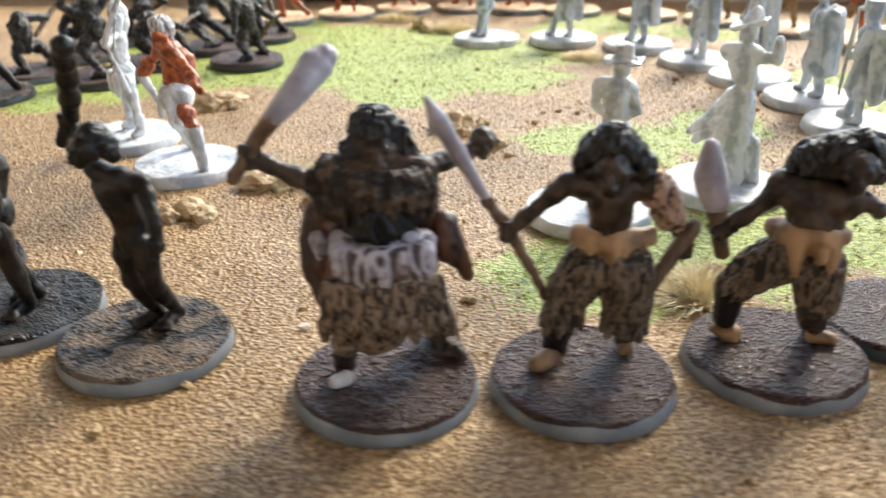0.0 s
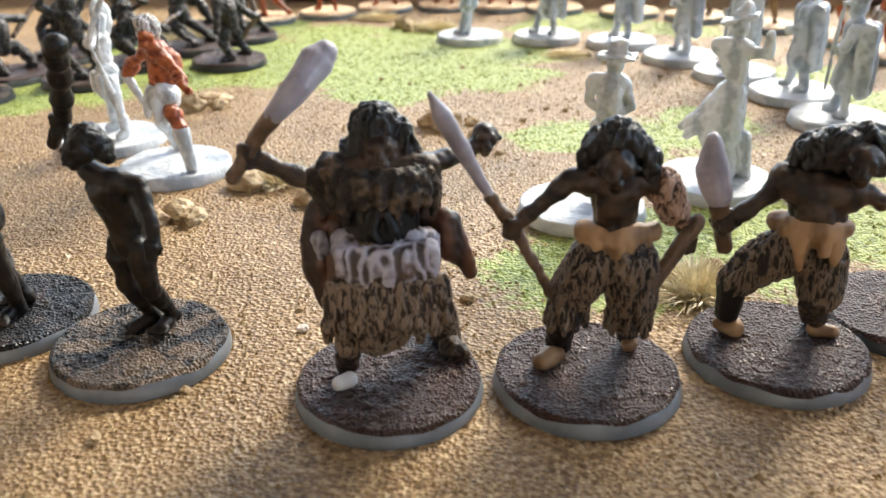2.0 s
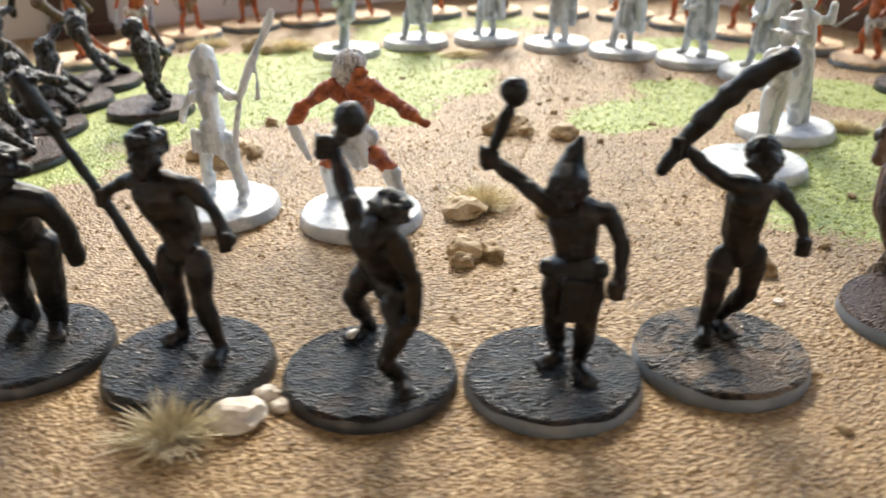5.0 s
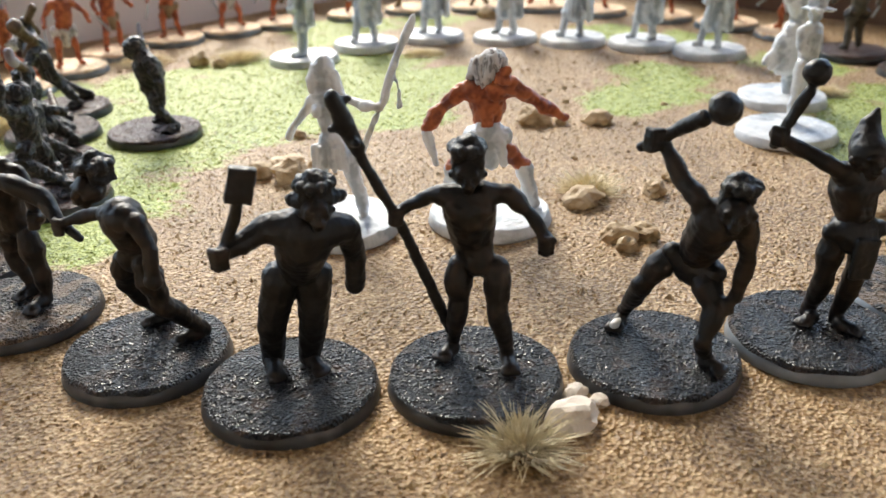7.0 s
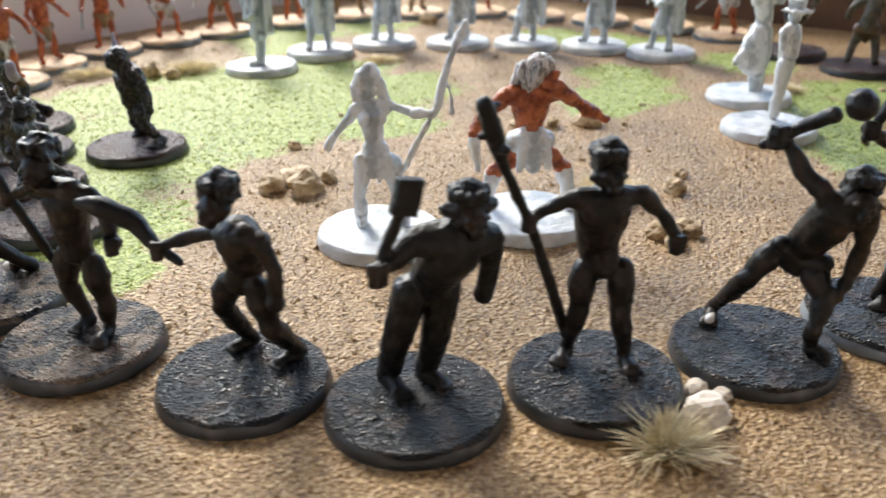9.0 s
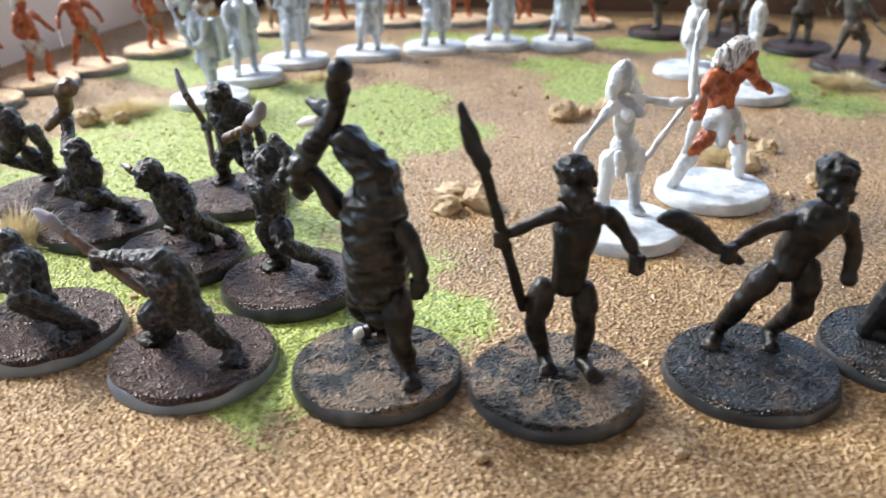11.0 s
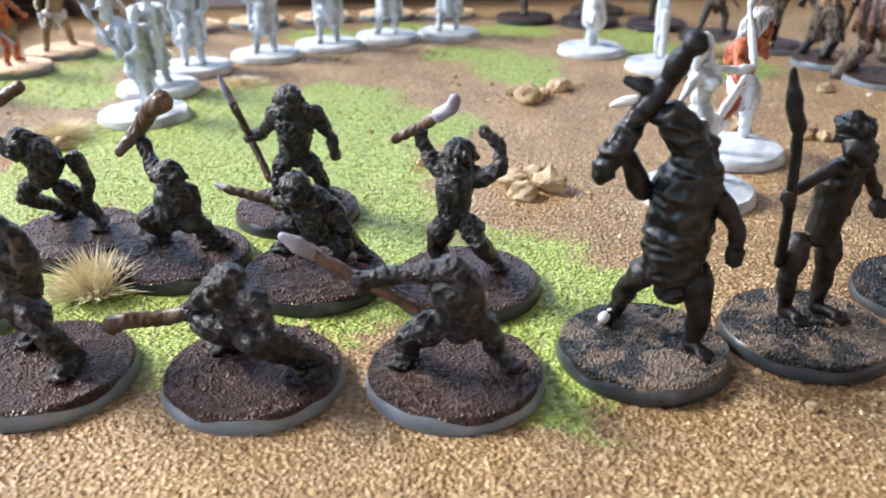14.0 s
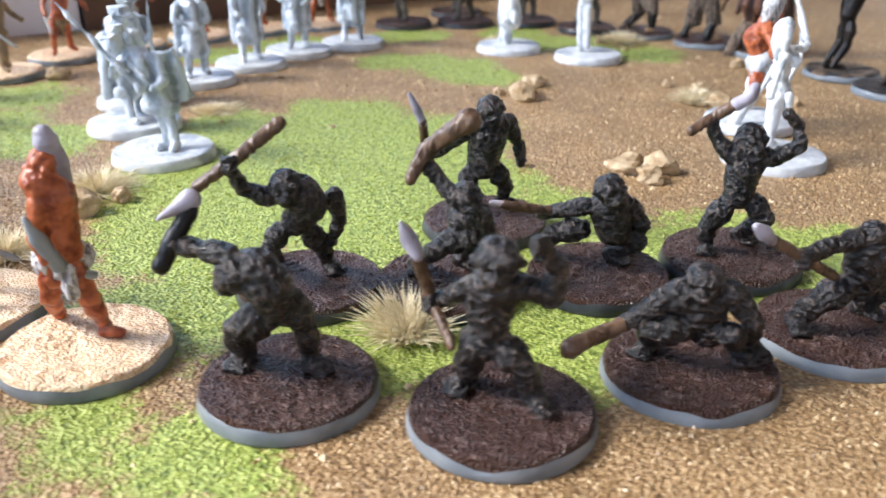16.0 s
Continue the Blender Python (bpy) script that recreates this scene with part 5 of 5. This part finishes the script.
f.limb("prim", (-0.22, -0, 2.93, 0.17), (0.1, -0, 2.94, 0.2295), (0.37, 0, 2.9, 0.1445))
f.limb("prim", (0.07, 0, 2.77, 0.2975), (0.19, -0, 2.38, 0.255))
f.limb("prim", (0.13, -0, 2.02, 0.357), (0.05, -0, 1.6, 0.4505), (-0.02, 0, 1.23, 0.493))
f.limb("prim", (-0.1, -0, 1.75, 0.30), (-0.45, 0, 1.4, 0.22), (-0.8, 0.05, 1.22, 0.08))
f.limb("prim", (-0.15, -0.1, 1.5, 0.28), (-0.62, -0.1, 1.12, 0.1))
f.limb("prim", (0.38, -0, 2.87, 0.136), (0.69, -0.1, 2.86, 0.119), (0.69, -0.15, 3.22, 0.0935))
f.limb("prim", (0.11, 0, 1.12, 0.238), (0.23, -0, 0.31, 0.1785))
f.limb("prim", (0.39, 0.05, 1.13, 0.2125), (0.55, 0.1, 0.31, 0.153))
f.done("explorer_miniature", "pale grey primed lady miniature in a flowing skirt", "miniature", "primed heroes", "snow", "snow", 1.25)


# ---- the far rows ----
def cloaked_soldier(x, y, turn, seed, arms):
    """A standing soldier in a long coat and cloak, legs apart."""
    rnd = random.Random(seed)
    s = rnd.uniform(-0.08, 0.08)
    f = Figure(x, y, turn, voxel=0.036, smooth=2)
    m = "prim_blue"
    for side in (-1, 1):
        step = 0.22 * side * rnd.uniform(0.4, 1.4)
        f.limb(m, (0.30 * side, step, 0.36, 0.13), (0.27 * side, step * 0.7, 0.75, 0.14), (0.2 * side, 0, 1.4, 0.2))
        f.limb(m, (0.30 * side, step, 0.34, 0.12), (0.33 * side, step - 0.2, 0.33, 0.1))
        f.limb(m, (0.42 * side, 0, 2.45, 0.15), (0.55 * side, -0.1, 2.05, 0.12), (0.4 * side * arms, -0.4, 1.85, 0.1))
    f.limb(m, (-0.32, s, 1.05, 0.2), (0, s, 1.1, 0.34), (0.32, -s, 1.05, 0.2))
    f.limb(m, (0, 0, 1.15, 0.36), (0, 0, 1.7, 0.27), (0, 0, 2.35, 0.32), (0, 0, 2.62, 0.16))
    f.limb(m, (-0.3, 0.25, 2.45, 0.2), (-0.36, 0.34, 1.6, 0.2), (-0.40, 0.38, 0.95, 0.16))
    f.limb(m, (0.3, 0.25, 2.45, 0.2), (0.36, 0.34, 1.6, 0.2), (0.40, 0.38, 0.95, 0.16))
    f.limb(m, (0, 0.32, 2.4, 0.25), (0, 0.42, 1.6, 0.24), (0, 0.46, 0.95, 0.18))
    f.block(m, 0, 0.46, 1.68, 0.98, 0.16, 1.62, 4 * s)
    f.block(m, 0, 0.3, 2.42, 0.8, 0.4, 0.3, 0)
    f.limb(m, (0, -0.03, 2.85, 0.2), (0, 0, 2.97, 0.2))
    f.limb(m, (-0.2, -0.02, 3.02, 0.1), (0, -0.02, 3.06, 0.16), (0.2, -0.02, 3.02, 0.1))
    f.block(m, 0, -0.02, 3.14, 0.4, 0.42, 0.2, 0)
    f.block(m, 0, -0.26, 3.02, 0.36, 0.26, 0.05, 0)
    if seed % 2:
        f.limb(m, (0.42, -0.42, 1.0, 0.06), (0.4, -0.4, 1.9, 0.07), (0.5, -0.3, 3.1, 0.045))
    f.done("soldier_miniature", "pale grey primed soldier miniature in a long cloak on round base", "miniature", "primed soldiers", "snow", "snow", 1.25)


for k, (x, y, turn) in enumerate(((0.75, 35.8, 150), (3.4, 35.0, 135), (5.1, 32.7, 118), (6.35, 30.4, 112), (7.5, 28.1, 100), (7.95, 25.6, 95))):
    cloaked_soldier(x, y, turn + 150, 40 + k, (1, 0.5, -0.2)[k % 3])

f = Figure(-2.1, 35.8, -122, voxel=0.028)
f.limb("prim_blue", (0.1, 0, 0.36, 0.13), (0.1, 0, 0.8, 0.15), (-0.05, 0, 1.3, 0.18))
f.limb("prim_blue", (0.38, -0.1, 0.36, 0.13), (0.3, 0, 0.8, 0.15), (0.15, 0, 1.3, 0.18))
f.limb("prim_blue", (0.08, -0.02, 0.36, 0.12), (0.0, -0.25, 0.34, 0.11))
f.limb("prim_blue", (0.38, -0.1, 0.36, 0.12), (0.34, -0.35, 0.34, 0.11))
f.limb("prim_blue", (-0.28, 0, 1.32, 0.18), (0.05, -0.1, 1.3, 0.26), (0.38, 0, 1.27, 0.18))
f.limb("prim_blue", (0.03, 0, 1.35, 0.34), (-0.06, 0, 1.72, 0.26), (-0.3, 0, 2.3, 0.33), (-0.52, 0, 2.6, 0.18))
f.limb("prim_blue", (-0.70, -0.05, 2.84, 0.2), (-0.74, -0.1, 2.74, 0.15))
f.block("prim_blue", -0.78, -0.02, 3.08, 0.38, 0.4, 0.2, -15)
f.block("prim_blue", -0.84, -0.28, 2.97, 0.36, 0.28, 0.05, -15)
f.limb("prim_blue", (-0.6, 0, 2.42, 0.16), (-0.92, -0.15, 2.05, 0.12), (-0.8, -0.38, 2.35, 0.1))
f.limb("prim_blue", (-1.9, -0.3, 3.75, 0.05), (-1.2, -0.33, 2.95, 0.06), (-0.6, -0.36, 2.25, 0.08), (-0.25, -0.34, 1.8, 0.1))
f.limb("prim_blue", (0.0, 0, 2.46, 0.17), (0.28, -0.1, 1.98, 0.13), (0.05, -0.36, 1.78, 0.1))
f.block("prim_blue", 0.34, 0.3, 1.95, 0.6, 0.24, 1.25, -18)
f.limb("prim_blue", (-0.5, -0.25, 2.5, 0.05), (-0.15, -0.34, 2.1, 0.05), (0.15, -0.3, 1.7, 0.05))
f.done("soldier_miniature", "pale primed soldier miniature in peaked cap leaning with rifle", "miniature", "primed soldiers", "snow", "snow", 1.25)


def striding_warrior(x, y, turn, seed, skin, cloth, top, rim, label, group):
    """A bare-legged warrior in a wide stride, one arm with a blade."""
    rnd = random.Random(seed)
    f = Figure(x, y, turn, voxel=0.045, smooth=2)
    a, b = rnd.uniform(0.25, 0.55), rnd.uniform(-0.3, 0.1)
    lean = rnd.uniform(-0.2, 0.2)
    f.limb(skin, (-a, b, 0.4, 0.11), (-a * 0.9, b - 0.1, 0.9, 0.15), (-0.18, 0, 1.45, 0.2))
    f.limb(skin, (-a, b, 0.36, 0.1), (-a - 0.1, b - 0.18, 0.34, 0.09))
    f.limb(skin, (a, -b, 0.4, 0.11), (a * 0.8, -b - 0.15, 0.9, 0.15), (0.18, 0, 1.45, 0.2))
    f.limb(skin, (a, -b, 0.36, 0.1), (a + 0.1, -b - 0.18, 0.34, 0.09))
    f.limb(cloth, (-0.22, 0, 1.42, 0.22), (0.22, 0, 1.42, 0.22))
    f.limb(cloth, (0, -0.14, 1.4, 0.2), (0, -0.2, 1.05, 0.12))
    f.limb(skin, (0, 0, 1.5, 0.28), (lean, 0, 2.0, 0.3), (lean * 1.4, 0, 2.3, 0.28))
    f.limb(skin, (lean - 0.35, 0, 2.35, 0.16), (lean + 0.35, 0, 2.35, 0.16))
    f.limb(skin, (lean * 1.6, -0.05, 2.72, 0.2))
    f.limb(cloth, (lean * 1.6, 0.04, 2.82, 0.2), (lean * 1.6, 0.16, 2.55, 0.12))
    f.limb(skin, (lean - 0.38, 0, 2.35, 0.14), (lean - 0.65, -0.1, 1.95, 0.11), (lean - 0.7, -0.45, 1.7, 0.1))
    f.limb(skin, (lean + 0.38, 0, 2.35, 0.14), (lean + 0.68, -0.1, 2.0, 0.11), (lean + 0.75, -0.4, 1.75, 0.1))
    f.limb("blade", (lean - 0.7, -0.3, 1.6, 0.05), (lean - 0.75, -1.0, 1.15, 0.06))
    f.done("warrior_miniature", label, "miniature", group, top, rim, 1.25)


ORANGE_ROW = ((-8.5, 40.7), (-6.25, 42.2), (-3.6, 42.7), (-1.15, 42.3), (1.2, 41.9), (4.3, 41.0), (6.9, 40.1), (9.1, 38.0), (10.9, 35.8), (11.6, 33.2), (12.3, 30.4), (12.6, 27.6), (12.4, 24.9))
for k, (x, y) in enumerate(ORANGE_ROW):
    turn = math.degrees(math.atan2(28 - y, -4 - x)) + 90
    kh = k in (6, 7)
    striding_warrior(x, y, turn + (k * 37) % 70 - 35, 80 + k, "khaki" if kh else "orange", "khaki" if k % 3 else "hairg", "sandbase", "rim",
                     "khaki painted warrior miniature on a cream sanded base" if kh else "orange brown warrior miniature on a cream sanded base", "desert warriors")
for k, (x, y) in enumerate(((5.7, 15.5), (8.3, 16.7), (9.6, 19.2), (10.6, 21.8), (12.2, 18.0))):
    turn = math.degrees(math.atan2(28 - y, -4 - x)) + 90
    striding_warrior(x, y, turn + 180 + k * 20, 120 + k, "soldier", "hide2" if k % 2 else "wood", "mud", "rim_black",
                     "dark painted fighter miniature on a muddy brown base", "dark fighters")


# ---- rocks and dry tufts ----
def rock(x, y, size, seed, mat="rock"):
    rnd = random.Random(seed)
    bm = bmesh.new()
    bmesh.ops.create_icosphere(bm, subdivisions=3, radius=1.0)
    sx, sy, sz = size * rnd.uniform(0.8, 1.25), size * rnd.uniform(0.65, 1.0), size * rnd.uniform(0.5, 0.75)
    for p in bm.verts:
        h = 1 + 0.42 * noise.noise(p.co * 1.4 + Vector((seed, 0, 0))) + 0.14 * noise.noise(p.co * 4 + Vector((0, seed, 0)))
        h = round(h * 7) / 7 * 0.5 + h * 0.5
        p.co = Vector((p.co.x * sx * h, p.co.y * sy * h, (p.co.z * sz * h) + sz * 0.55)) * CM
    ob = mesh_object("rock", bm, [mat])
    ob.matrix_world = pose(x * CM, y * CM, height_at(x, y) * CM, 0, 0, rnd.uniform(0, 360))
    big = size > 0.3
    return tagged(ob, ("pale cream" if mat == "rock_pale" else "ochre tan") + (" rock lying on the sandy board" if big else " pebble lying on the sandy board"), "rock", "scattered rocks")


def tuft(x, y, radius, height, seed, blades=150):
    """A clump of dry static grass."""
    rnd = random.Random(seed)
    verts, faces = [], []
    for _ in range(blades):
        a, q = rnd.uniform(0, 2 * math.pi), rnd.uniform(0, 1) ** 0.6
        bx, by = math.cos(a) * radius * 0.45 * q, math.sin(a) * radius * 0.45 * q
        a += rnd.uniform(-0.6, 0.6)
        lean = radius * rnd.uniform(0.2, 1.1) * (0.3 + 0.7 * q)
        tx, ty, tz = bx + math.cos(a) * lean, by + math.sin(a) * lean, height * rnd.uniform(0.25, 1.0) * (1.1 - 0.6 * q)
        w = 0.015
        nx, ny = -math.sin(a) * w, math.cos(a) * w
        mx, my, mz = (bx * 0.55 + tx * 0.45), (by * 0.55 + ty * 0.45), tz * 0.65
        o = len(verts)
        verts += [((bx + nx) * CM, (by + ny) * CM, 0), ((bx - nx) * CM, (by - ny) * CM, 0), ((mx - nx * 0.7) * CM, (my - ny * 0.7) * CM, mz * CM),
                  ((mx + nx * 0.7) * CM, (my + ny * 0.7) * CM, mz * CM), (tx * CM, ty * CM, tz * CM), (bx * CM, by * CM, 0.02 * CM), (mx * CM, my * CM, (mz - 0.02) * CM)]
        faces += [(o, o + 1, o + 2, o + 3), (o + 3, o + 2, o + 4), (o + 1, o + 5, o + 6, o + 2), (o + 5, o, o + 3, o + 6), (o + 2, o + 6, o + 4), (o + 6, o + 3, o + 4)]
    me = bpy.data.meshes.new("grass_tuft")
    me.from_pydata(verts, [], faces)
    me.materials.append(M["straw"])
    ob = new("grass_tuft", me)
    ob.matrix_world = pose(x * CM, y * CM, (height_at(x, y) - 0.02) * CM)
    return tagged(ob, "pale straw coloured tuft of dry static grass", "grass tuft", "dry tufts")


for k, (x, y, s) in enumerate(((-9.3, 26.2, 0.42), (-8.9, 26.9, 0.38), (-9.7, 26.9, 0.36), (-8.5, 26.3, 0.28), (-2.2, 24.9, 0.45), (-1.1, 23.6, 0.36), (-1.8, 24.3, 0.25),
                               (-5.9, 20.4, 0.42), (-6.8, 18.8, 0.36), (-6.4, 18.5, 0.28), (-7.1, 18.4, 0.22), (-4.4, 19.6, 0.28))):
    rock(x, y, s, k + 1)
for k, (x, y, s) in enumerate(((-4.9, 38.3, 0.5), (-7.3, 28.7, 0.22), (8.0, 36.5, 0.35), (-4.6, 37.4, 0.24), (-1.4, 25.2, 0.2), (-3.4, 19.9, 0.16), (3.2, 17.0, 0.2))):
    rock(x, y, s, k + 31)
for k, (x, y, size) in enumerate(((-11.95, 15.85, 0.36), (-11.45, 16.2, 0.18), (-11.35, 15.85, 0.17))):
    rock(x, y, size, 55 + k, "rock_pale")
rock(-2.6, 15.6, 0.27, 50)
rock(-3.3, 14.6, 0.1, 51, "rock_pale")
for k in range(70):
    rnd = random.Random(500 + k)
    a, r = rnd.uniform(0, 2 * math.pi), rnd.uniform(3, 19)
    rock(-4 + r * math.cos(a), 26 + r * math.sin(a), rnd.uniform(0.05, 0.12), 600 + k)
for k, (x, y, r, h) in enumerate(((-12.8, 16.0, 0.72, 0.6), (-5.3, 20.7, 0.75, 0.6), (2.8, 16.2, 0.9, 0.7), (-12.7, 35.0, 0.85, 0.85), (1.4, 33.3, 0.8, 0.3), (-3.7, 37.7, 1.0, 0.6), (-6.2, 39.9, 0.9, 0.5), (5.6, 20.3, 0.5, 0.4))):
    tuft(x, y, r, h, 700 + k, 480)


# ---- unseen room added for back light: solid walls behind the camera, wide windows opposite ----
def shell(name, label, mat, *boxes):
    bm = bmesh.new()
    for b in boxes:
        box(bm, *b)
    return tagged(mesh_object(name, bm, [mat]), label, name.split("_")[0], kind="structure")


shell("floor", "brown wooden floor under the table", "floor", (-170, -150, -80, 150, 170, -76))
# ceiling, south and west walls keep sky light off the figures' fronts
shell("ceiling", "unseen white ceiling that blocks sky light", "wall", (-170, -150, 176, 150, 170, 182))
shell("wall_south", "unseen white room wall that blocks sky light", "wall", (-170, -150, -76, 150, -142, 176))
shell("wall_west", "unseen white room wall that blocks sky light", "wall", (-170, -142, -76, -162, 170, 176))
shell("wall_window_north", "unseen white room wall with a wide window opening", "wall", (-162, 162, -76, 150, 170, 2), (-162, 162, 158, 150, 170, 176), (-162, 162, 2, -120, 170, 158), (120, 162, 2, 150, 170, 158))
shell("wall_window_east", "unseen white room wall with a wide window opening", "wall", (142, -142, -76, 150, 162, 2), (142, -142, 158, 150, 162, 176), (142, -142, 2, 150, -70, 158), (142, 130, 2, 150, 162, 158))


def window_frame(name, along_x, a0, a1, at):
    bm = bmesh.new()
    for z in (2, 153):
        box(bm, *((a0, at, z, a1, at + 4, z + 5) if along_x else (at, a0, z, at + 4, a1, z + 5)), 0.4)
    for a in (a0, a1 - 5):
        box(bm, *((a, at, 7, a + 5, at + 4, 153) if along_x else (at, a, 7, at + 4, a + 5, 153)), 0.4)
    return tagged(mesh_object(name, bm, ["wall"]), "white painted frame of an unseen wide window", "window", kind="structure")


# both windows are out of view, set where back light is wanted
window_frame("window_1", True, -120, 120, 164)
window_frame("window_2", False, -70, 130, 144)
for x, y in ((-32, -6), (14, -6), (-32, 42), (14, 42)):
    leg = bmesh.new()
    box(leg, x, y, -76, x + 4, y + 4, -2.6, 0.3)
    tagged(mesh_object("table_leg", leg, ["panel"]), "square brown wooden table leg", "table", kind="structure")

# ---- walls round the table ----
def wall(name, label, x0, y0, z0, x1, y1, z1, mat):
    bm = bmesh.new()
    box(bm, x0, y0, z0, x1, y1, z1, 0.1)
    return tagged(mesh_object(name, bm, [mat]), label, "wall", kind="structure")


wall("wall_north", "plain white painted wall behind the table", -60, 45.5, -3, 19, 47.5, 3.2, "wall")
wall("wall_east", "plain white painted wall beside the table", 17.0, 34.0, -3, 19.0, 45.4, 3.4, "wall")
wall("wall_panel", "brown wooden panel behind the dark fighters", 16.6, -20, -3, 18.6, 33.9, 3.6, "panel")


def post(x, y, w, d, h):
    bm = bmesh.new()
    box(bm, x, y, -1.0, x + w, y + d, h, 0.12)
    box(bm, x - 0.15, y - 0.15, -1.0, x + w + 0.15, y + d + 0.15, 0.5, 0.1)
    return tagged(mesh_object("wooden_post", bm, ["maroon"]), "dark maroon stained wooden post by the white wall", "post", "wooden posts")


post(-11.2, 44.4, 2.2, 0.9, 3.4)
post(15.2, 41.5, 1.5, 3.6, 3.4)


# ---- loose grain and flock ----
def random_tone(name, stops, rough):
    m = bpy.data.materials.new(name)
    m.use_nodes = True
    n, l = m.node_tree.nodes, m.node_tree.links
    g = n.new("ShaderNodeNewGeometry")
    c = n.new("ShaderNodeValToRGB")
    e = c.color_ramp.elements
    e[0].color, e[1].color = (*stops[0], 1), (*stops[-1], 1)
    x = e.new(0.5)
    x.color = (*stops[1], 1)
    l.new(g.outputs["Random Per Island"], c.inputs["Fac"])
    l.new(c.outputs["Color"], n["Principled BSDF"].inputs["Base Color"])
    n["Principled BSDF"].inputs["Roughness"].default_value = rough
    n["Principled BSDF"].inputs["Specular IOR Level"].default_value = 0.5
    return m


def scatter(name, label, count, seed, mat, keep, make):
    rnd = random.Random(seed)
    verts, faces = [], []
    for _ in range(count):
        a, q = rnd.uniform(0, 2 * math.pi), rnd.uniform(0.0, 1.0) ** 0.5 * 24.0
        x, y = -6 + q * math.cos(a), 25 + q * math.sin(a)
        if keep(x, y, rnd):
            make(verts, faces, x, y, height_at(x, y), rnd)
    me = bpy.data.meshes.new(name)
    me.from_pydata(verts, [], faces)
    me.materials.append(mat)
    return tagged(new(name, me), label, name.replace("_", " "), kind="stuff")


def grain(verts, faces, x, y, z, rnd):
    s, a, o = rnd.uniform(0.018, 0.045) * (2.0 if rnd.random() < 0.02 else 1.0), rnd.uniform(0, 6.28), len(verts)
    for k in range(4):
        w = s * rnd.uniform(0.8, 1.3)
        verts.append(((x + w * math.cos(a + k * 1.57)) * CM, (y + w * math.sin(a + k * 1.57)) * CM, (z - 0.004) * CM))
    verts.append(((x + s * rnd.uniform(-0.4, 0.4)) * CM, (y + s * rnd.uniform(-0.4, 0.4)) * CM, (z + s * rnd.uniform(0.7, 1.1)) * CM))
    faces += [(o + k, o + (k + 1) % 4, o + 4) for k in range(4)]


def fleck(verts, faces, x, y, z, rnd):
    for _ in range(3):
        a, s, h, o = rnd.uniform(0, 6.28), rnd.uniform(0.03, 0.06), rnd.uniform(0.012, 0.034), len(verts)
        x += rnd.uniform(-0.05, 0.05)
        y += rnd.uniform(-0.05, 0.05)
        for k in range(3):
            verts.append(((x + s * math.cos(a + k * 2.09)) * CM, (y + s * math.sin(a + k * 2.09)) * CM, (z - 0.005) * CM))
        verts.append(((x + rnd.uniform(-0.06, 0.06)) * CM, (y + rnd.uniform(-0.06, 0.06)) * CM, (z + h) * CM))
        faces += [(o, o + 1, o + 3), (o + 1, o + 2, o + 3), (o + 2, o, o + 3)]


scatter("sand_grains", "loose ochre sand grains strewn over the board", 60000, 11, random_tone("sand_grain", ((0.20, 0.115, 0.042), (0.38, 0.25, 0.11), (0.62, 0.48, 0.28)), 0.42),
        lambda x, y, rnd: flock_at(x, y) < 0.6 * rnd.random() + 0.2, grain)
scatter("grass_flock", "bright green flock grass glued on the board", 34000, 12, random_tone("flock_blade", ((0.16, 0.21, 0.024), (0.33, 0.395, 0.075), (0.51, 0.56, 0.17)), 0.7),
        lambda x, y, rnd: flock_at(x, y) > 0.35 + 0.3 * rnd.random(), fleck)
